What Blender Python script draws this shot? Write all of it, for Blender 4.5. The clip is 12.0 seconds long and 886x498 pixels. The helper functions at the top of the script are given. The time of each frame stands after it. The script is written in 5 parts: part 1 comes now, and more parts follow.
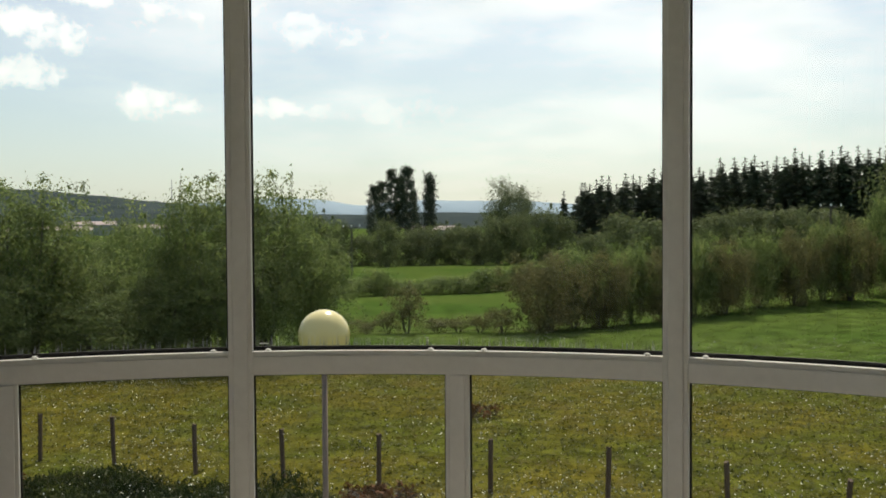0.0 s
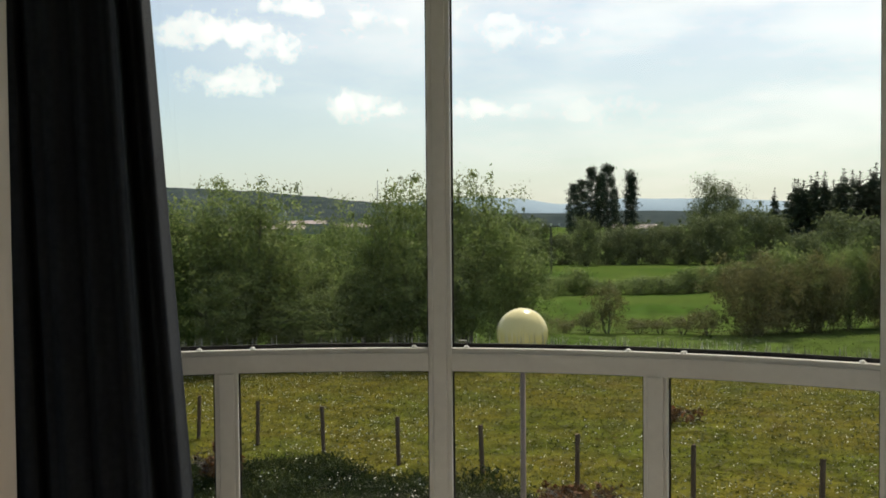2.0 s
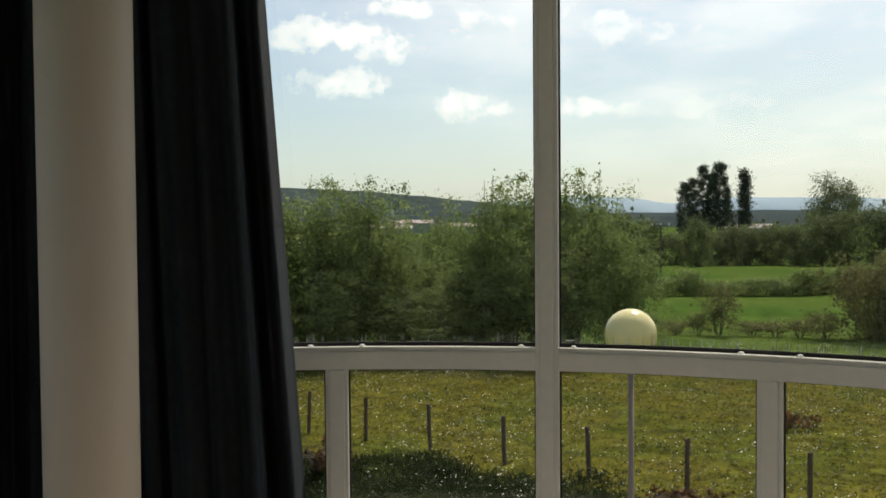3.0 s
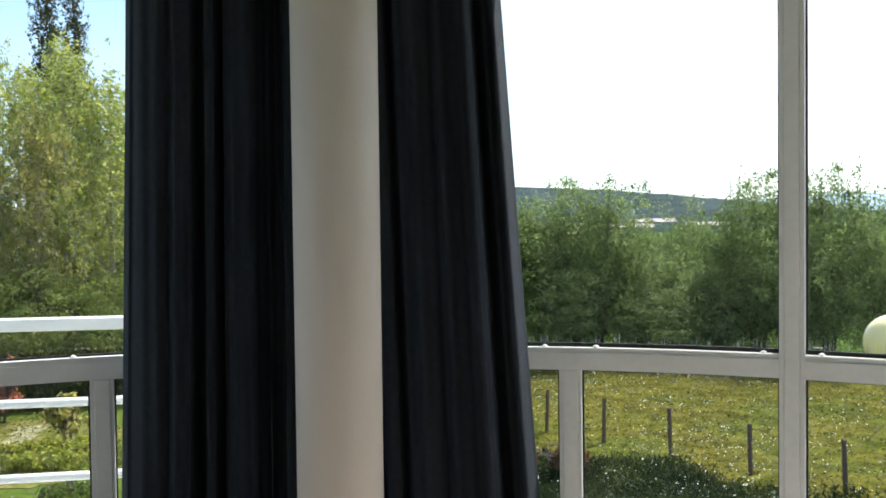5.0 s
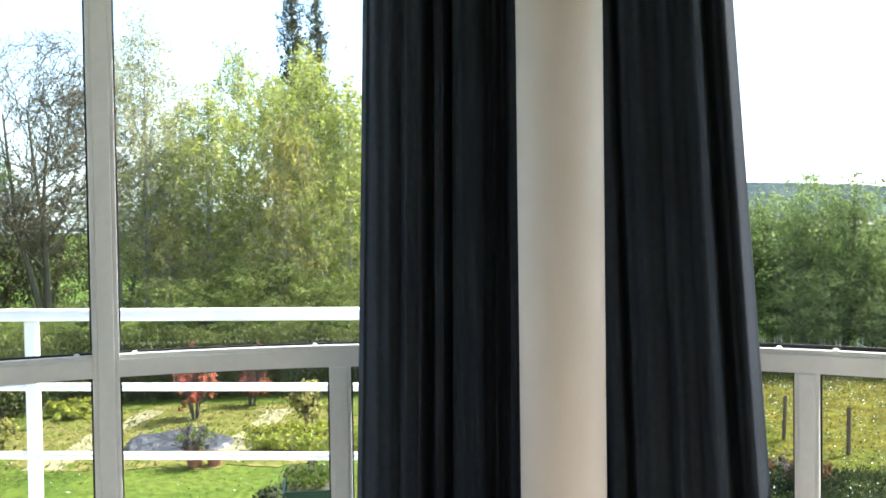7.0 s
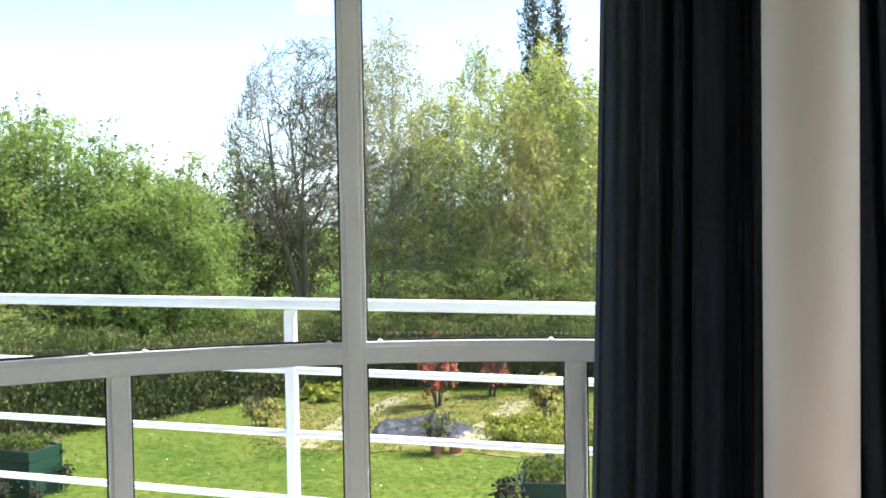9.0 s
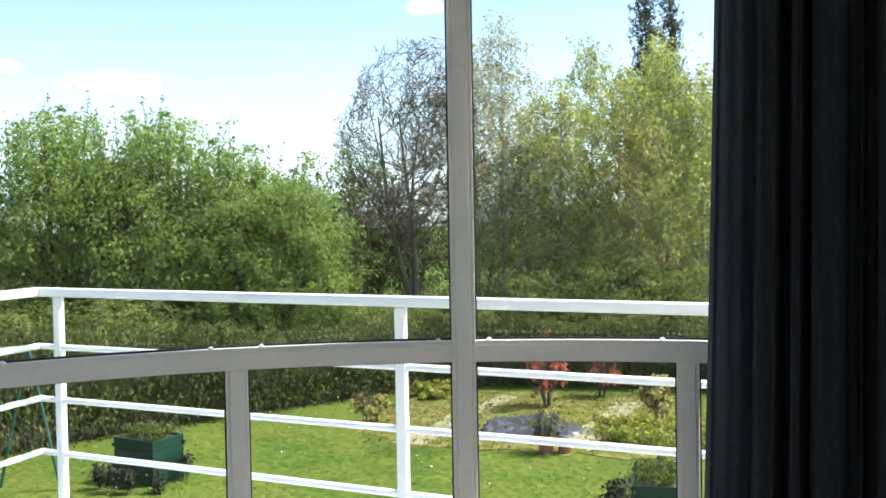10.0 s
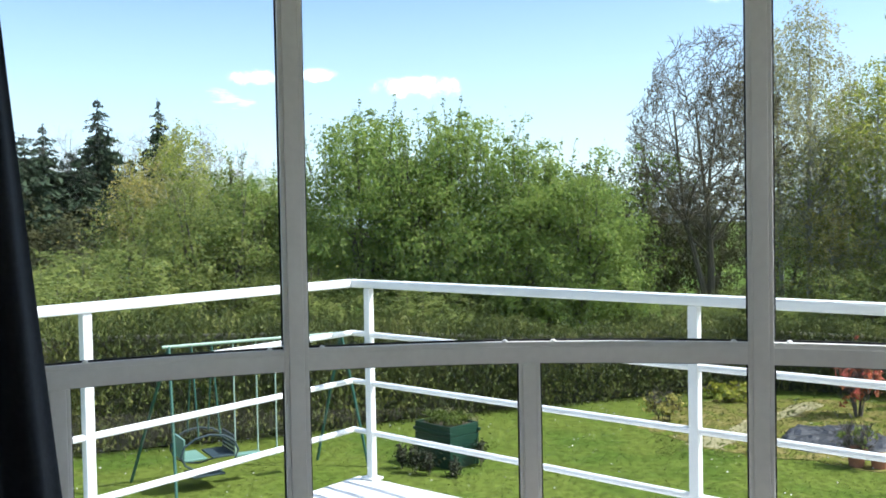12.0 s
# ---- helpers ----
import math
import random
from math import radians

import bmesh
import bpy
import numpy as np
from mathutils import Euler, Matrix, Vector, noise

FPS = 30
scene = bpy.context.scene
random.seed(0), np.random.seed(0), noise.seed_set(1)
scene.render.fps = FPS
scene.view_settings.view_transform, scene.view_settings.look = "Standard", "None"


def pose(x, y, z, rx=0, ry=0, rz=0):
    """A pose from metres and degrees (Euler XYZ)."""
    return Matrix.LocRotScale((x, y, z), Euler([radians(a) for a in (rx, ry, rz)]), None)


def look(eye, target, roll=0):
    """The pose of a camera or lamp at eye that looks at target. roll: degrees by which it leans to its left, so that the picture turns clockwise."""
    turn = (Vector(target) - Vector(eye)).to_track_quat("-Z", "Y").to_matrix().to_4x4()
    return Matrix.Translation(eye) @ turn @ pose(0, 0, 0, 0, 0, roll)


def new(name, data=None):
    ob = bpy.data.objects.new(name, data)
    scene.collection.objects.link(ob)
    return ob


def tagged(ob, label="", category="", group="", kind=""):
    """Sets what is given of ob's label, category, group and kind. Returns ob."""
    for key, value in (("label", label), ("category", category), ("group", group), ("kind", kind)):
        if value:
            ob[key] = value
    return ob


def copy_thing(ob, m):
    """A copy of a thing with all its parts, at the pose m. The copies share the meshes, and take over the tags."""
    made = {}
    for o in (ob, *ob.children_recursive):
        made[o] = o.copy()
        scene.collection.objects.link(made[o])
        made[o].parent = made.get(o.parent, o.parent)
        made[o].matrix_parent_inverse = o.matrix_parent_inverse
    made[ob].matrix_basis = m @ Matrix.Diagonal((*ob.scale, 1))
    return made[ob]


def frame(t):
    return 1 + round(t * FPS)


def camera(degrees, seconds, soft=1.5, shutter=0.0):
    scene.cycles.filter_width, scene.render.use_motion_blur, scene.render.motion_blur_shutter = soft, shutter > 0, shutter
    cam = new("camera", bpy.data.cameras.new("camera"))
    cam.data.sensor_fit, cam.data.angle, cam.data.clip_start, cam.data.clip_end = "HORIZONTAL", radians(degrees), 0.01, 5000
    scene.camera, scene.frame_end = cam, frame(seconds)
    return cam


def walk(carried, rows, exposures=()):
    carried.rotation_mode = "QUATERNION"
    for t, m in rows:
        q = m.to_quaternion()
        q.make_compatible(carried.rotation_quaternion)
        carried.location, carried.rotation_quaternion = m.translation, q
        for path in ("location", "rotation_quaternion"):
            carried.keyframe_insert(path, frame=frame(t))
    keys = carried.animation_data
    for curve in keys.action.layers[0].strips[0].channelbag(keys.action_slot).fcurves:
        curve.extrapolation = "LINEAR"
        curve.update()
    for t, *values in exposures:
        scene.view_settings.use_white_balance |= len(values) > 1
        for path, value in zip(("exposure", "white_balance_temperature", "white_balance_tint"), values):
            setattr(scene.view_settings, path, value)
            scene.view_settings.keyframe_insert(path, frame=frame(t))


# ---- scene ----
cam = camera(50.0, 12.0, soft=1.7)
EYE = 1.29
ROWS = [
    (0.0, -0.0000, -0.0000, 0.0000, -0.001, -1.755, 0.364),
    (0.5, 0.0010, -0.0026, 0.0002, 3.347, -1.762, 0.404),
    (1.0, 0.0035, -0.0060, 0.0012, 6.955, -1.761, 0.439),
    (1.5, 0.0061, -0.0105, 0.0017, 9.892, -1.739, 0.506),
    (2.0, 0.0084, -0.0149, 0.0025, 11.984, -1.741, 0.499),
    (2.5, 0.0084, -0.0195, 0.0023, 14.753, -1.739, 0.545),
    (3.0, 0.0092, -0.0258, 0.0028, 18.403, -1.724, 0.473),
    (5.0, 0.0311, -0.0388, 0.0086, 32.748, -1.637, 0.693),
    (5.5, 0.0380, -0.0451, 0.0086, 36.586, -1.579, 0.840),
    (6.0, 0.0385, -0.0478, 0.0083, 39.865, -1.726, 0.849),
    (6.5, 0.0445, -0.0557, 0.0070, 43.035, -1.633, 0.832),
    (7.0, 0.0499, -0.0538, 0.0052, 46.337, -1.612, 0.804),
    (7.5, 0.0586, -0.0527, 0.0056, 50.259, -1.647, 0.877),
    (9.5, 0.0694, -0.0545, 0.0084, 63.808, -1.759, 0.932),
    (10.0, 0.0762, -0.0581, 0.0090, 67.291, -1.737, 0.996),
    (10.5, 0.0885, -0.0602, 0.0098, 72.459, -1.731, 1.036),
    (11.0, 0.1013, -0.0611, 0.0119, 77.114, -1.730, 1.029),
    (11.5, 0.1078, -0.0621, 0.0131, 80.781, -1.693, 1.090),
    (12.0, 0.1154, -0.0663, 0.0148, 84.779, -1.689, 1.080),
]
EXPOSURES = [(0.0, -0.3, 7050, 10), (3.2, -0.3, 7050, 10), (4.8, 0.62, 6050, 10), (5.5, 1.1, 6050, 10), (6.5, 1.52, 6050, 10), (7.7, 1.62, 6050, 11), (9.5, 1.18, 6050, 13), (10.5, 0.88, 6000, 11), (12.0, 0.68, 5800, 11)]
walk(cam, [(t, pose(x, y, EYE + z, 90 + pitch, roll, yaw)) for t, x, y, z, yaw, pitch, roll in ROWS], EXPOSURES)

# ---- world and sun ----
SUN_AZ, SUN_EL = -9.0, 52.0


def polar(az, r, z=0.0):
    """A place by its bearing (degrees, left of +y) and distance from the eye's first place."""
    return Vector((-math.sin(radians(az)) * r, math.cos(radians(az)) * r, z))


world = bpy.data.worlds.new("sky")
scene.world = world
world.use_nodes = True
wn, wl = world.node_tree.nodes, world.node_tree.links
wn.clear()
sky = wn.new("ShaderNodeTexSky")
sky.sky_type, sky.sun_disc = "NISHITA", False
sky.sun_elevation, sky.sun_rotation = radians(SUN_EL), radians(-SUN_AZ)
sky.air_density, sky.dust_density, sky.ozone_density = 1.0, 0.9, 1.3
coord = wn.new("ShaderNodeTexCoord")
split = wn.new("ShaderNodeSeparateXYZ")
wl.new(coord.outputs["Generated"], split.inputs[0])
lift = wn.new("ShaderNodeMath")
lift.operation = "ADD"
lift.inputs[1].default_value = 0.16
wl.new(split.outputs["Z"], lift.inputs[0])
flat = wn.new("ShaderNodeVectorMath")
flat.operation = "DIVIDE"
spread = wn.new("ShaderNodeCombineXYZ")
for k in range(3):
    wl.new(lift.outputs[0], spread.inputs[k])
wl.new(coord.outputs["Generated"], flat.inputs[0])
wl.new(spread.outputs[0], flat.inputs[1])
cloud = wn.new("ShaderNodeTexNoise")
cloud.inputs["Scale"].default_value, cloud.inputs["Detail"].default_value, cloud.inputs["Roughness"].default_value = 1.35, 9.0, 0.58
shift = wn.new("ShaderNodeMapping")
shift.inputs["Location"].default_value = (3.1, 1.7, 0.4)
wl.new(flat.outputs[0], shift.inputs["Vector"])
wl.new(shift.outputs[0], cloud.inputs["Vector"])
cover = wn.new("ShaderNodeMapRange")
cover.inputs["From Min"].default_value, cover.inputs["From Max"].default_value = 0.68, 0.80
wl.new(cloud.outputs["Fac"], cover.inputs["Value"])
# thin cloud lies towards the sun, and haze along the horizon
toward = polar(SUN_AZ, math.cos(radians(SUN_EL)), math.sin(radians(SUN_EL)))
near_sun = wn.new("ShaderNodeVectorMath")
near_sun.operation = "DOT_PRODUCT"
near_sun.inputs[1].default_value = toward
wl.new(coord.outputs["Generated"], near_sun.inputs[0])
veil = wn.new("ShaderNodeMapRange")
veil.interpolation_type = "SMOOTHSTEP"
veil.inputs["From Min"].default_value, veil.inputs["From Max"].default_value = 0.56, 0.86
veil.inputs["To Max"].default_value = 0.95
wl.new(near_sun.outputs["Value"], veil.inputs["Value"])
ragged = wn.new("ShaderNodeMapRange")
ragged.inputs["From Min"].default_value, ragged.inputs["From Max"].default_value = 0.38, 0.60
ragged.inputs["To Min"].default_value = 0.3
wl.new(cloud.outputs["Fac"], ragged.inputs["Value"])
veiled = wn.new("ShaderNodeMath")
veiled.operation = "MULTIPLY"
wl.new(veil.outputs[0], veiled.inputs[0])
wl.new(ragged.outputs[0], veiled.inputs[1])
most = wn.new("ShaderNodeMath")
most.operation = "MAXIMUM"
wl.new(cover.outputs[0], most.inputs[0])
wl.new(veiled.outputs[0], most.inputs[1])
# small fair-weather clouds: bearing, elevation, half width and half height in degrees, density
CLOUDS = [(25.0, 11.0, 3.6, 0.95, 0.8), (21.6, 10.3, 2.2, 0.75, 0.8), (24.4, 8.3, 2.4, 0.8, 0.8), (20.6, 12.5, 2.0, 0.7, 0.75), (16.8, 6.8, 1.9, 0.8, 0.8), (10.6, 6.7, 1.7, 0.6, 0.7),
          (14.4, 12.0, 4.2, 1.2, 0.75), (7.0, 11.2, 4.0, 1.0, 0.6), (3.0, 6.6, 4.0, 0.8, 0.5),
          (96.0, 8.6, 1.35, 0.36, 0.85), (91.9, 8.8, 1.0, 0.34, 0.8), (86.2, 8.0, 1.9, 0.52, 0.9), (68.3, 12.6, 1.0, 0.4, 0.8)]
puff = wn.new("ShaderNodeTexNoise")
puff.inputs["Scale"].default_value, puff.inputs["Detail"].default_value, puff.inputs["Roughness"].default_value = 30.0, 9.0, 0.66
wl.new(coord.outputs["Generated"], puff.inputs["Vector"])


def calc(kind, a, b):
    node = wn.new("ShaderNodeMath")
    node.operation = kind
    for k, v in enumerate((a, b)):
        if isinstance(v, float):
            node.inputs[k].default_value = v
        else:
            wl.new(v, node.inputs[k])
    return node.outputs[0]


for az, el, half_w, half_h, dense in CLOUDS:
    across = polar(az + 90, 1.0) / math.sin(radians(half_w))
    rise = polar(az, -math.sin(radians(el)), math.cos(radians(el))) / math.sin(radians(half_h))
    square = []
    for way in (across, rise):
        dot = wn.new("ShaderNodeVectorMath")
        dot.operation = "DOT_PRODUCT"
        dot.inputs[1].default_value = way
        wl.new(coord.outputs["Generated"], dot.inputs[0])
        square.append(calc("POWER", calc("ABSOLUTE", dot.outputs["Value"], 0.0), 2.0))
    far = calc("ADD", square[0], square[1])
    far = calc("ADD", far, calc("MULTIPLY", calc("SUBTRACT", puff.outputs["Fac"], 0.5), -9.0))
    edge = wn.new("ShaderNodeMapRange")
    edge.interpolation_type = "SMOOTHSTEP"
    edge.inputs["From Min"].default_value, edge.inputs["From Max"].default_value = 2.0, -0.9
    edge.inputs["To Max"].default_value = dense
    wl.new(far, edge.inputs["Value"])
    join_in = wn.new("ShaderNodeMath")
    join_in.operation = "MAXIMUM"
    wl.new(most.outputs[0], join_in.inputs[0])
    wl.new(edge.outputs[0], join_in.inputs[1])
    most = join_in
haze = wn.new("ShaderNodeMapRange")
haze.inputs["From Min"].default_value, haze.inputs["From Max"].default_value = -0.02, 0.22
haze.inputs["To Min"].default_value, haze.inputs["To Max"].default_value = 0.64, 0.0
wl.new(split.outputs["Z"], haze.inputs["Value"])
hazed = wn.new("ShaderNodeMix")
hazed.data_type = "RGBA"
wl.new(haze.outputs[0], hazed.inputs["Factor"])
wl.new(sky.outputs[0], hazed.inputs[6])
hazed.inputs[7].default_value = (4.9, 6.1, 6.6, 1)
mixer = wn.new("ShaderNodeMix")
mixer.data_type = "RGBA"
wl.new(most.outputs[0], mixer.inputs["Factor"])
wl.new(hazed.outputs[2], mixer.inputs[6])
shade = wn.new("ShaderNodeTexNoise")
shade.inputs["Scale"].default_value, shade.inputs["Detail"].default_value = 2.1, 6.0
wl.new(shift.outputs[0], shade.inputs["Vector"])
greys = wn.new("ShaderNodeMapRange")
greys.inputs["From Min"].default_value, greys.inputs["From Max"].default_value = 0.36, 0.56
wl.new(shade.outputs["Fac"], greys.inputs["Value"])
tone = wn.new("ShaderNodeMix")
tone.data_type = "RGBA"
wl.new(greys.outputs[0], tone.inputs["Factor"])
tone.inputs[6].default_value = (9.6, 9.9, 9.8, 1)
tone.inputs[7].default_value = (12.0, 11.9, 11.5, 1)
wl.new(tone.outputs[2], mixer.inputs[7])
back = wn.new("ShaderNodeBackground")
back.inputs["Strength"].default_value = 0.15
wl.new(mixer.outputs[2], back.inputs["Color"])
wout = wn.new("ShaderNodeOutputWorld")
wl.new(back.outputs[0], wout.inputs["Surface"])

sun_data = bpy.data.lights.new("sun", "SUN")
sun_data.energy, sun_data.angle, sun_data.color = 5.0, radians(0.6), (1.0, 0.95, 0.86)
sun = new("sun", sun_data)
sun.matrix_world = look(toward * 50, (0, 0, 0))


# ---- materials ----
def material(name, base, rough=0.6, vary=(), scale=6.0, bump=0.0, bump_scale=60.0, metal=0.0, translucent=0.0, per_piece=0.0, stretch=(1, 1, 1), fine=0.0, spec=0.5):
    """A surface with colour variation at two scales and a fine relief."""
    m = bpy.data.materials.new(name)
    m.use_nodes = True
    n, l = m.node_tree.nodes, m.node_tree.links
    p = n["Principled BSDF"]
    p.inputs["Roughness"].default_value, p.inputs["Metallic"].default_value = rough, metal
    p.inputs["Specular IOR Level"].default_value = spec
    tc = n.new("ShaderNodeTexCoord")
    mp = n.new("ShaderNodeMapping")
    mp.inputs["Scale"].default_value = stretch
    l.new(tc.outputs["Object"], mp.inputs["Vector"])
    col = None
    if vary:
        big = n.new("ShaderNodeTexNoise")
        big.inputs["Scale"].default_value, big.inputs["Detail"].default_value = scale, 5.0
        l.new(mp.outputs[0], big.inputs["Vector"])
        ramp = n.new("ShaderNodeValToRGB")
        tones = [base, *vary]
        ramp.color_ramp.elements[0].position, ramp.color_ramp.elements[1].position = 0.32, 0.68
        while len(ramp.color_ramp.elements) < len(tones):
            ramp.color_ramp.elements.new(0.5)
        for k, tone in enumerate(tones):
            e = ramp.color_ramp.elements[k]
            e.position = 0.32 + 0.36 * k / (len(tones) - 1)
            e.color = (*tone, 1)
        l.new(big.outputs["Fac"], ramp.inputs["Fac"])
        col = ramp.outputs["Color"]
    else:
        rgb = n.new("ShaderNodeRGB")
        rgb.outputs[0].default_value = (*base, 1)
        col = rgb.outputs[0]
    if fine:
        small = n.new("ShaderNodeTexNoise")
        small.inputs["Scale"].default_value, small.inputs["Detail"].default_value = scale * 14, 3.0
        l.new(mp.outputs[0], small.inputs["Vector"])
        span = n.new("ShaderNodeMapRange")
        span.inputs["From Min"].default_value, span.inputs["From Max"].default_value = 0.3, 0.7
        span.inputs["To Min"].default_value, span.inputs["To Max"].default_value = 1 - fine, 1 + fine
        l.new(small.outputs["Fac"], span.inputs["Value"])
        mul = n.new("ShaderNodeMix")
        mul.data_type, mul.blend_type = "RGBA", "MULTIPLY"
        mul.inputs["Factor"].default_value = 1.0
        l.new(col, mul.inputs[6])
        l.new(span.outputs[0], mul.inputs[7])
        col = mul.outputs[2]
    if per_piece:
        geo = n.new("ShaderNodeNewGeometry")
        hsv = n.new("ShaderNodeHueSaturation")
        span = n.new("ShaderNodeMapRange")
        span.inputs["To Min"].default_value, span.inputs["To Max"].default_value = 1 - per_piece, 1 + per_piece
        l.new(geo.outputs["Random Per Island"], span.inputs["Value"])
        l.new(span.outputs[0], hsv.inputs["Value"])
        hue = n.new("ShaderNodeMapRange")
        hue.inputs["To Min"].default_value, hue.inputs["To Max"].default_value = 0.5 + per_piece * 0.06, 0.5 - per_piece * 0.06
        l.new(geo.outputs["Random Per Island"], hue.inputs["Value"])
        l.new(hue.outputs[0], hsv.inputs["Hue"])
        l.new(col, hsv.inputs["Color"])
        col = hsv.outputs[0]
    l.new(col, p.inputs["Base Color"])
    if bump:
        rel = n.new("ShaderNodeTexNoise")
        rel.inputs["Scale"].default_value, rel.inputs["Detail"].default_value = bump_scale, 4.0
        l.new(mp.outputs[0], rel.inputs["Vector"])
        b = n.new("ShaderNodeBump")
        b.inputs["Strength"].default_value, b.inputs["Distance"].default_value = bump, 0.02
        l.new(rel.outputs["Fac"], b.inputs["Height"])
        l.new(b.outputs[0], p.inputs["Normal"])
    if translucent:
        tr = n.new("ShaderNodeBsdfTranslucent")
        l.new(col, tr.inputs["Color"])
        mix = n.new("ShaderNodeMixShader")
        mix.inputs[0].default_value = translucent
        l.new(p.outputs[0], mix.inputs[1])
        l.new(tr.outputs[0], mix.inputs[2])
        l.new(mix.outputs[0], n["Material Output"].inputs["Surface"])
    return m


def glass_material():
    m = bpy.data.materials.new("window glass")
    m.use_nodes = True
    n, l = m.node_tree.nodes, m.node_tree.links
    n.remove(n["Principled BSDF"])
    clear = n.new("ShaderNodeBsdfTransparent")
    clear.inputs["Color"].default_value = (0.95, 0.97, 0.96, 1)
    gloss = n.new("ShaderNodeBsdfGlossy")
    gloss.inputs["Roughness"].default_value = 0.015
    fres = n.new("ShaderNodeFresnel")
    fres.inputs["IOR"].default_value = 1.55
    mix = n.new("ShaderNodeMixShader")
    l.new(fres.outputs[0], mix.inputs[0])
    l.new(clear.outputs[0], mix.inputs[1])
    l.new(gloss.outputs[0], mix.inputs[2])
    l.new(mix.outputs[0], n["Material Output"].inputs["Surface"])
    return m


def clear_material():
    m = bpy.data.materials.new("clear outer glass face")
    m.use_nodes = True
    n, l = m.node_tree.nodes, m.node_tree.links
    n.remove(n["Principled BSDF"])
    clear = n.new("ShaderNodeBsdfTransparent")
    clear.inputs["Color"].default_value = (0.98, 0.99, 0.985, 1)
    l.new(clear.outputs[0], n["Material Output"].inputs["Surface"])
    return m


M_CLEAR = clear_material()
M_FRAME = material("white aluminium frame", (0.71, 0.705, 0.69), 0.38, [(0.75, 0.745, 0.73)], 3.0, 0.05, 200, fine=0.03)
M_GASKET = material("black rubber gasket", (0.012, 0.012, 0.013), 0.7)
M_GLASS = glass_material()
M_CLIP = material("white plastic clip", (0.82, 0.82, 0.80), 0.35)
M_STREAK = material("limescale drip marks", (0.45, 0.48, 0.48), 0.8, per_piece=0.5)
M_WALL = material("white painted plaster", (0.82, 0.805, 0.765), 0.85, [(0.84, 0.83, 0.79)], 2.0, 0.12, 120, fine=0.03)
M_COLUMN = material("cream painted column", (0.565, 0.49, 0.43), 0.6, [(0.59, 0.515, 0.455)], 1.5, 0.05, 90)
M_FLOOR = material("oak floor", (0.46, 0.41, 0.355), 0.45, [(0.50, 0.445, 0.385), (0.42, 0.375, 0.325)], 3.0, 0.1, 30, stretch=(1, 8, 1), per_piece=0.15)
M_CURTAIN = material("charcoal curtain cloth", (0.0185, 0.023, 0.032), 0.9, [(0.023, 0.0285, 0.038)], 4.0, 0.25, 700, fine=0.15, spec=0.2)
M_RAIL = material("white painted steel", (0.82, 0.82, 0.81), 0.35, [(0.76, 0.76, 0.74)], 5.0, 0.04, 120, fine=0.03)
M_DECK = material("white painted deck board", (0.74, 0.74, 0.73), 0.6, [(0.66, 0.66, 0.65)], 4.0, 0.15, 60, fine=0.08)
M_GLOBE = material("cream opal globe", (0.78, 0.66, 0.30), 0.22, [(0.80, 0.69, 0.34)], 2.0)
M_POLE = material("grey pink lamp post", (0.26, 0.19, 0.155), 0.7, [(0.21, 0.16, 0.13)], 8.0, 0.1, 80)
M_POSTWOOD = material("weathered fence post", (0.12, 0.078, 0.052), 0.9, [(0.17, 0.115, 0.08)], 12.0, 0.5, 60, stretch=(4, 4, 0.6), fine=0.3)
M_BARK = material("grey brown bark", (0.075, 0.062, 0.05), 0.95, [(0.12, 0.10, 0.08)], 8.0, 0.5, 50, fine=0.3)
M_TWIG = material("dark bare twigs", (0.12, 0.10, 0.068), 0.95, [(0.17, 0.145, 0.10)], 6.0, spec=0.0)
M_BIRCHBARK = material("pale birch bark", (0.42, 0.40, 0.36), 0.9, [(0.20, 0.18, 0.16)], 5.0, 0.3, 50, fine=0.2)


def leaf(name, base, alt, translucent=0.4, per_piece=0.4):
    dim = tuple(0.62 * k for k in base)
    return material(name, dim, 0.65, [base, alt], 0.85, translucent=translucent, per_piece=per_piece, spec=0.12)


M_LEAF_SPRING = leaf("fresh spring leaves", (0.235, 0.325, 0.072), (0.29, 0.36, 0.09), 0.58, 0.38)
# darker copy of the olive leaves; shade of the backlit trees is in its colour
M_LEAF_MEADOW = leaf("olive leaves with shade in the tone", (0.185, 0.245, 0.08), (0.235, 0.28, 0.095), 0.56, 0.36)
M_LEAF_BIRCH = leaf("yellow green birch leaves", (0.37, 0.42, 0.088), (0.44, 0.44, 0.115), 0.62, 0.4)
M_LEAF_PALE = leaf("pale sparse birch leaves", (0.40, 0.39, 0.17), (0.46, 0.42, 0.20), 0.5, 0.25)
M_CATKIN = leaf("brown catkins and buds", (0.20, 0.17, 0.075), (0.25, 0.22, 0.09), 0.4, 0.3)
M_LEAF_OCHRE = leaf("ochre young leaves", (0.42, 0.39, 0.11), (0.46, 0.40, 0.12), 0.58, 0.4)
M_LEAF_OLIVE = leaf("olive leaves", (0.215, 0.265, 0.07), (0.27, 0.30, 0.088), 0.56, 0.44)
M_LEAF_RUST = leaf("rust tinged hedgerow leaves", (0.165, 0.162, 0.064), (0.205, 0.175, 0.072), 0.48, 0.34)
M_LEAF_DARK = leaf("dark conifer needles", (0.042, 0.066, 0.036), (0.056, 0.082, 0.044), 0.2)
M_LEAF_PINE = leaf("pine needles", (0.042, 0.068, 0.040), (0.055, 0.082, 0.046), 0.2)
M_LEAF_HEDGE = leaf("dark hedge sprays", (0.105, 0.128, 0.036), (0.17, 0.185, 0.052), 0.36, 0.5)
M_LEAF_RED = leaf("red young leaves", (0.50, 0.17, 0.095), (0.52, 0.30, 0.14), 0.5)
M_LEAF_GOLD = leaf("golden evergreen sprays", (0.33, 0.35, 0.05), (0.25, 0.29, 0.05), 0.4)
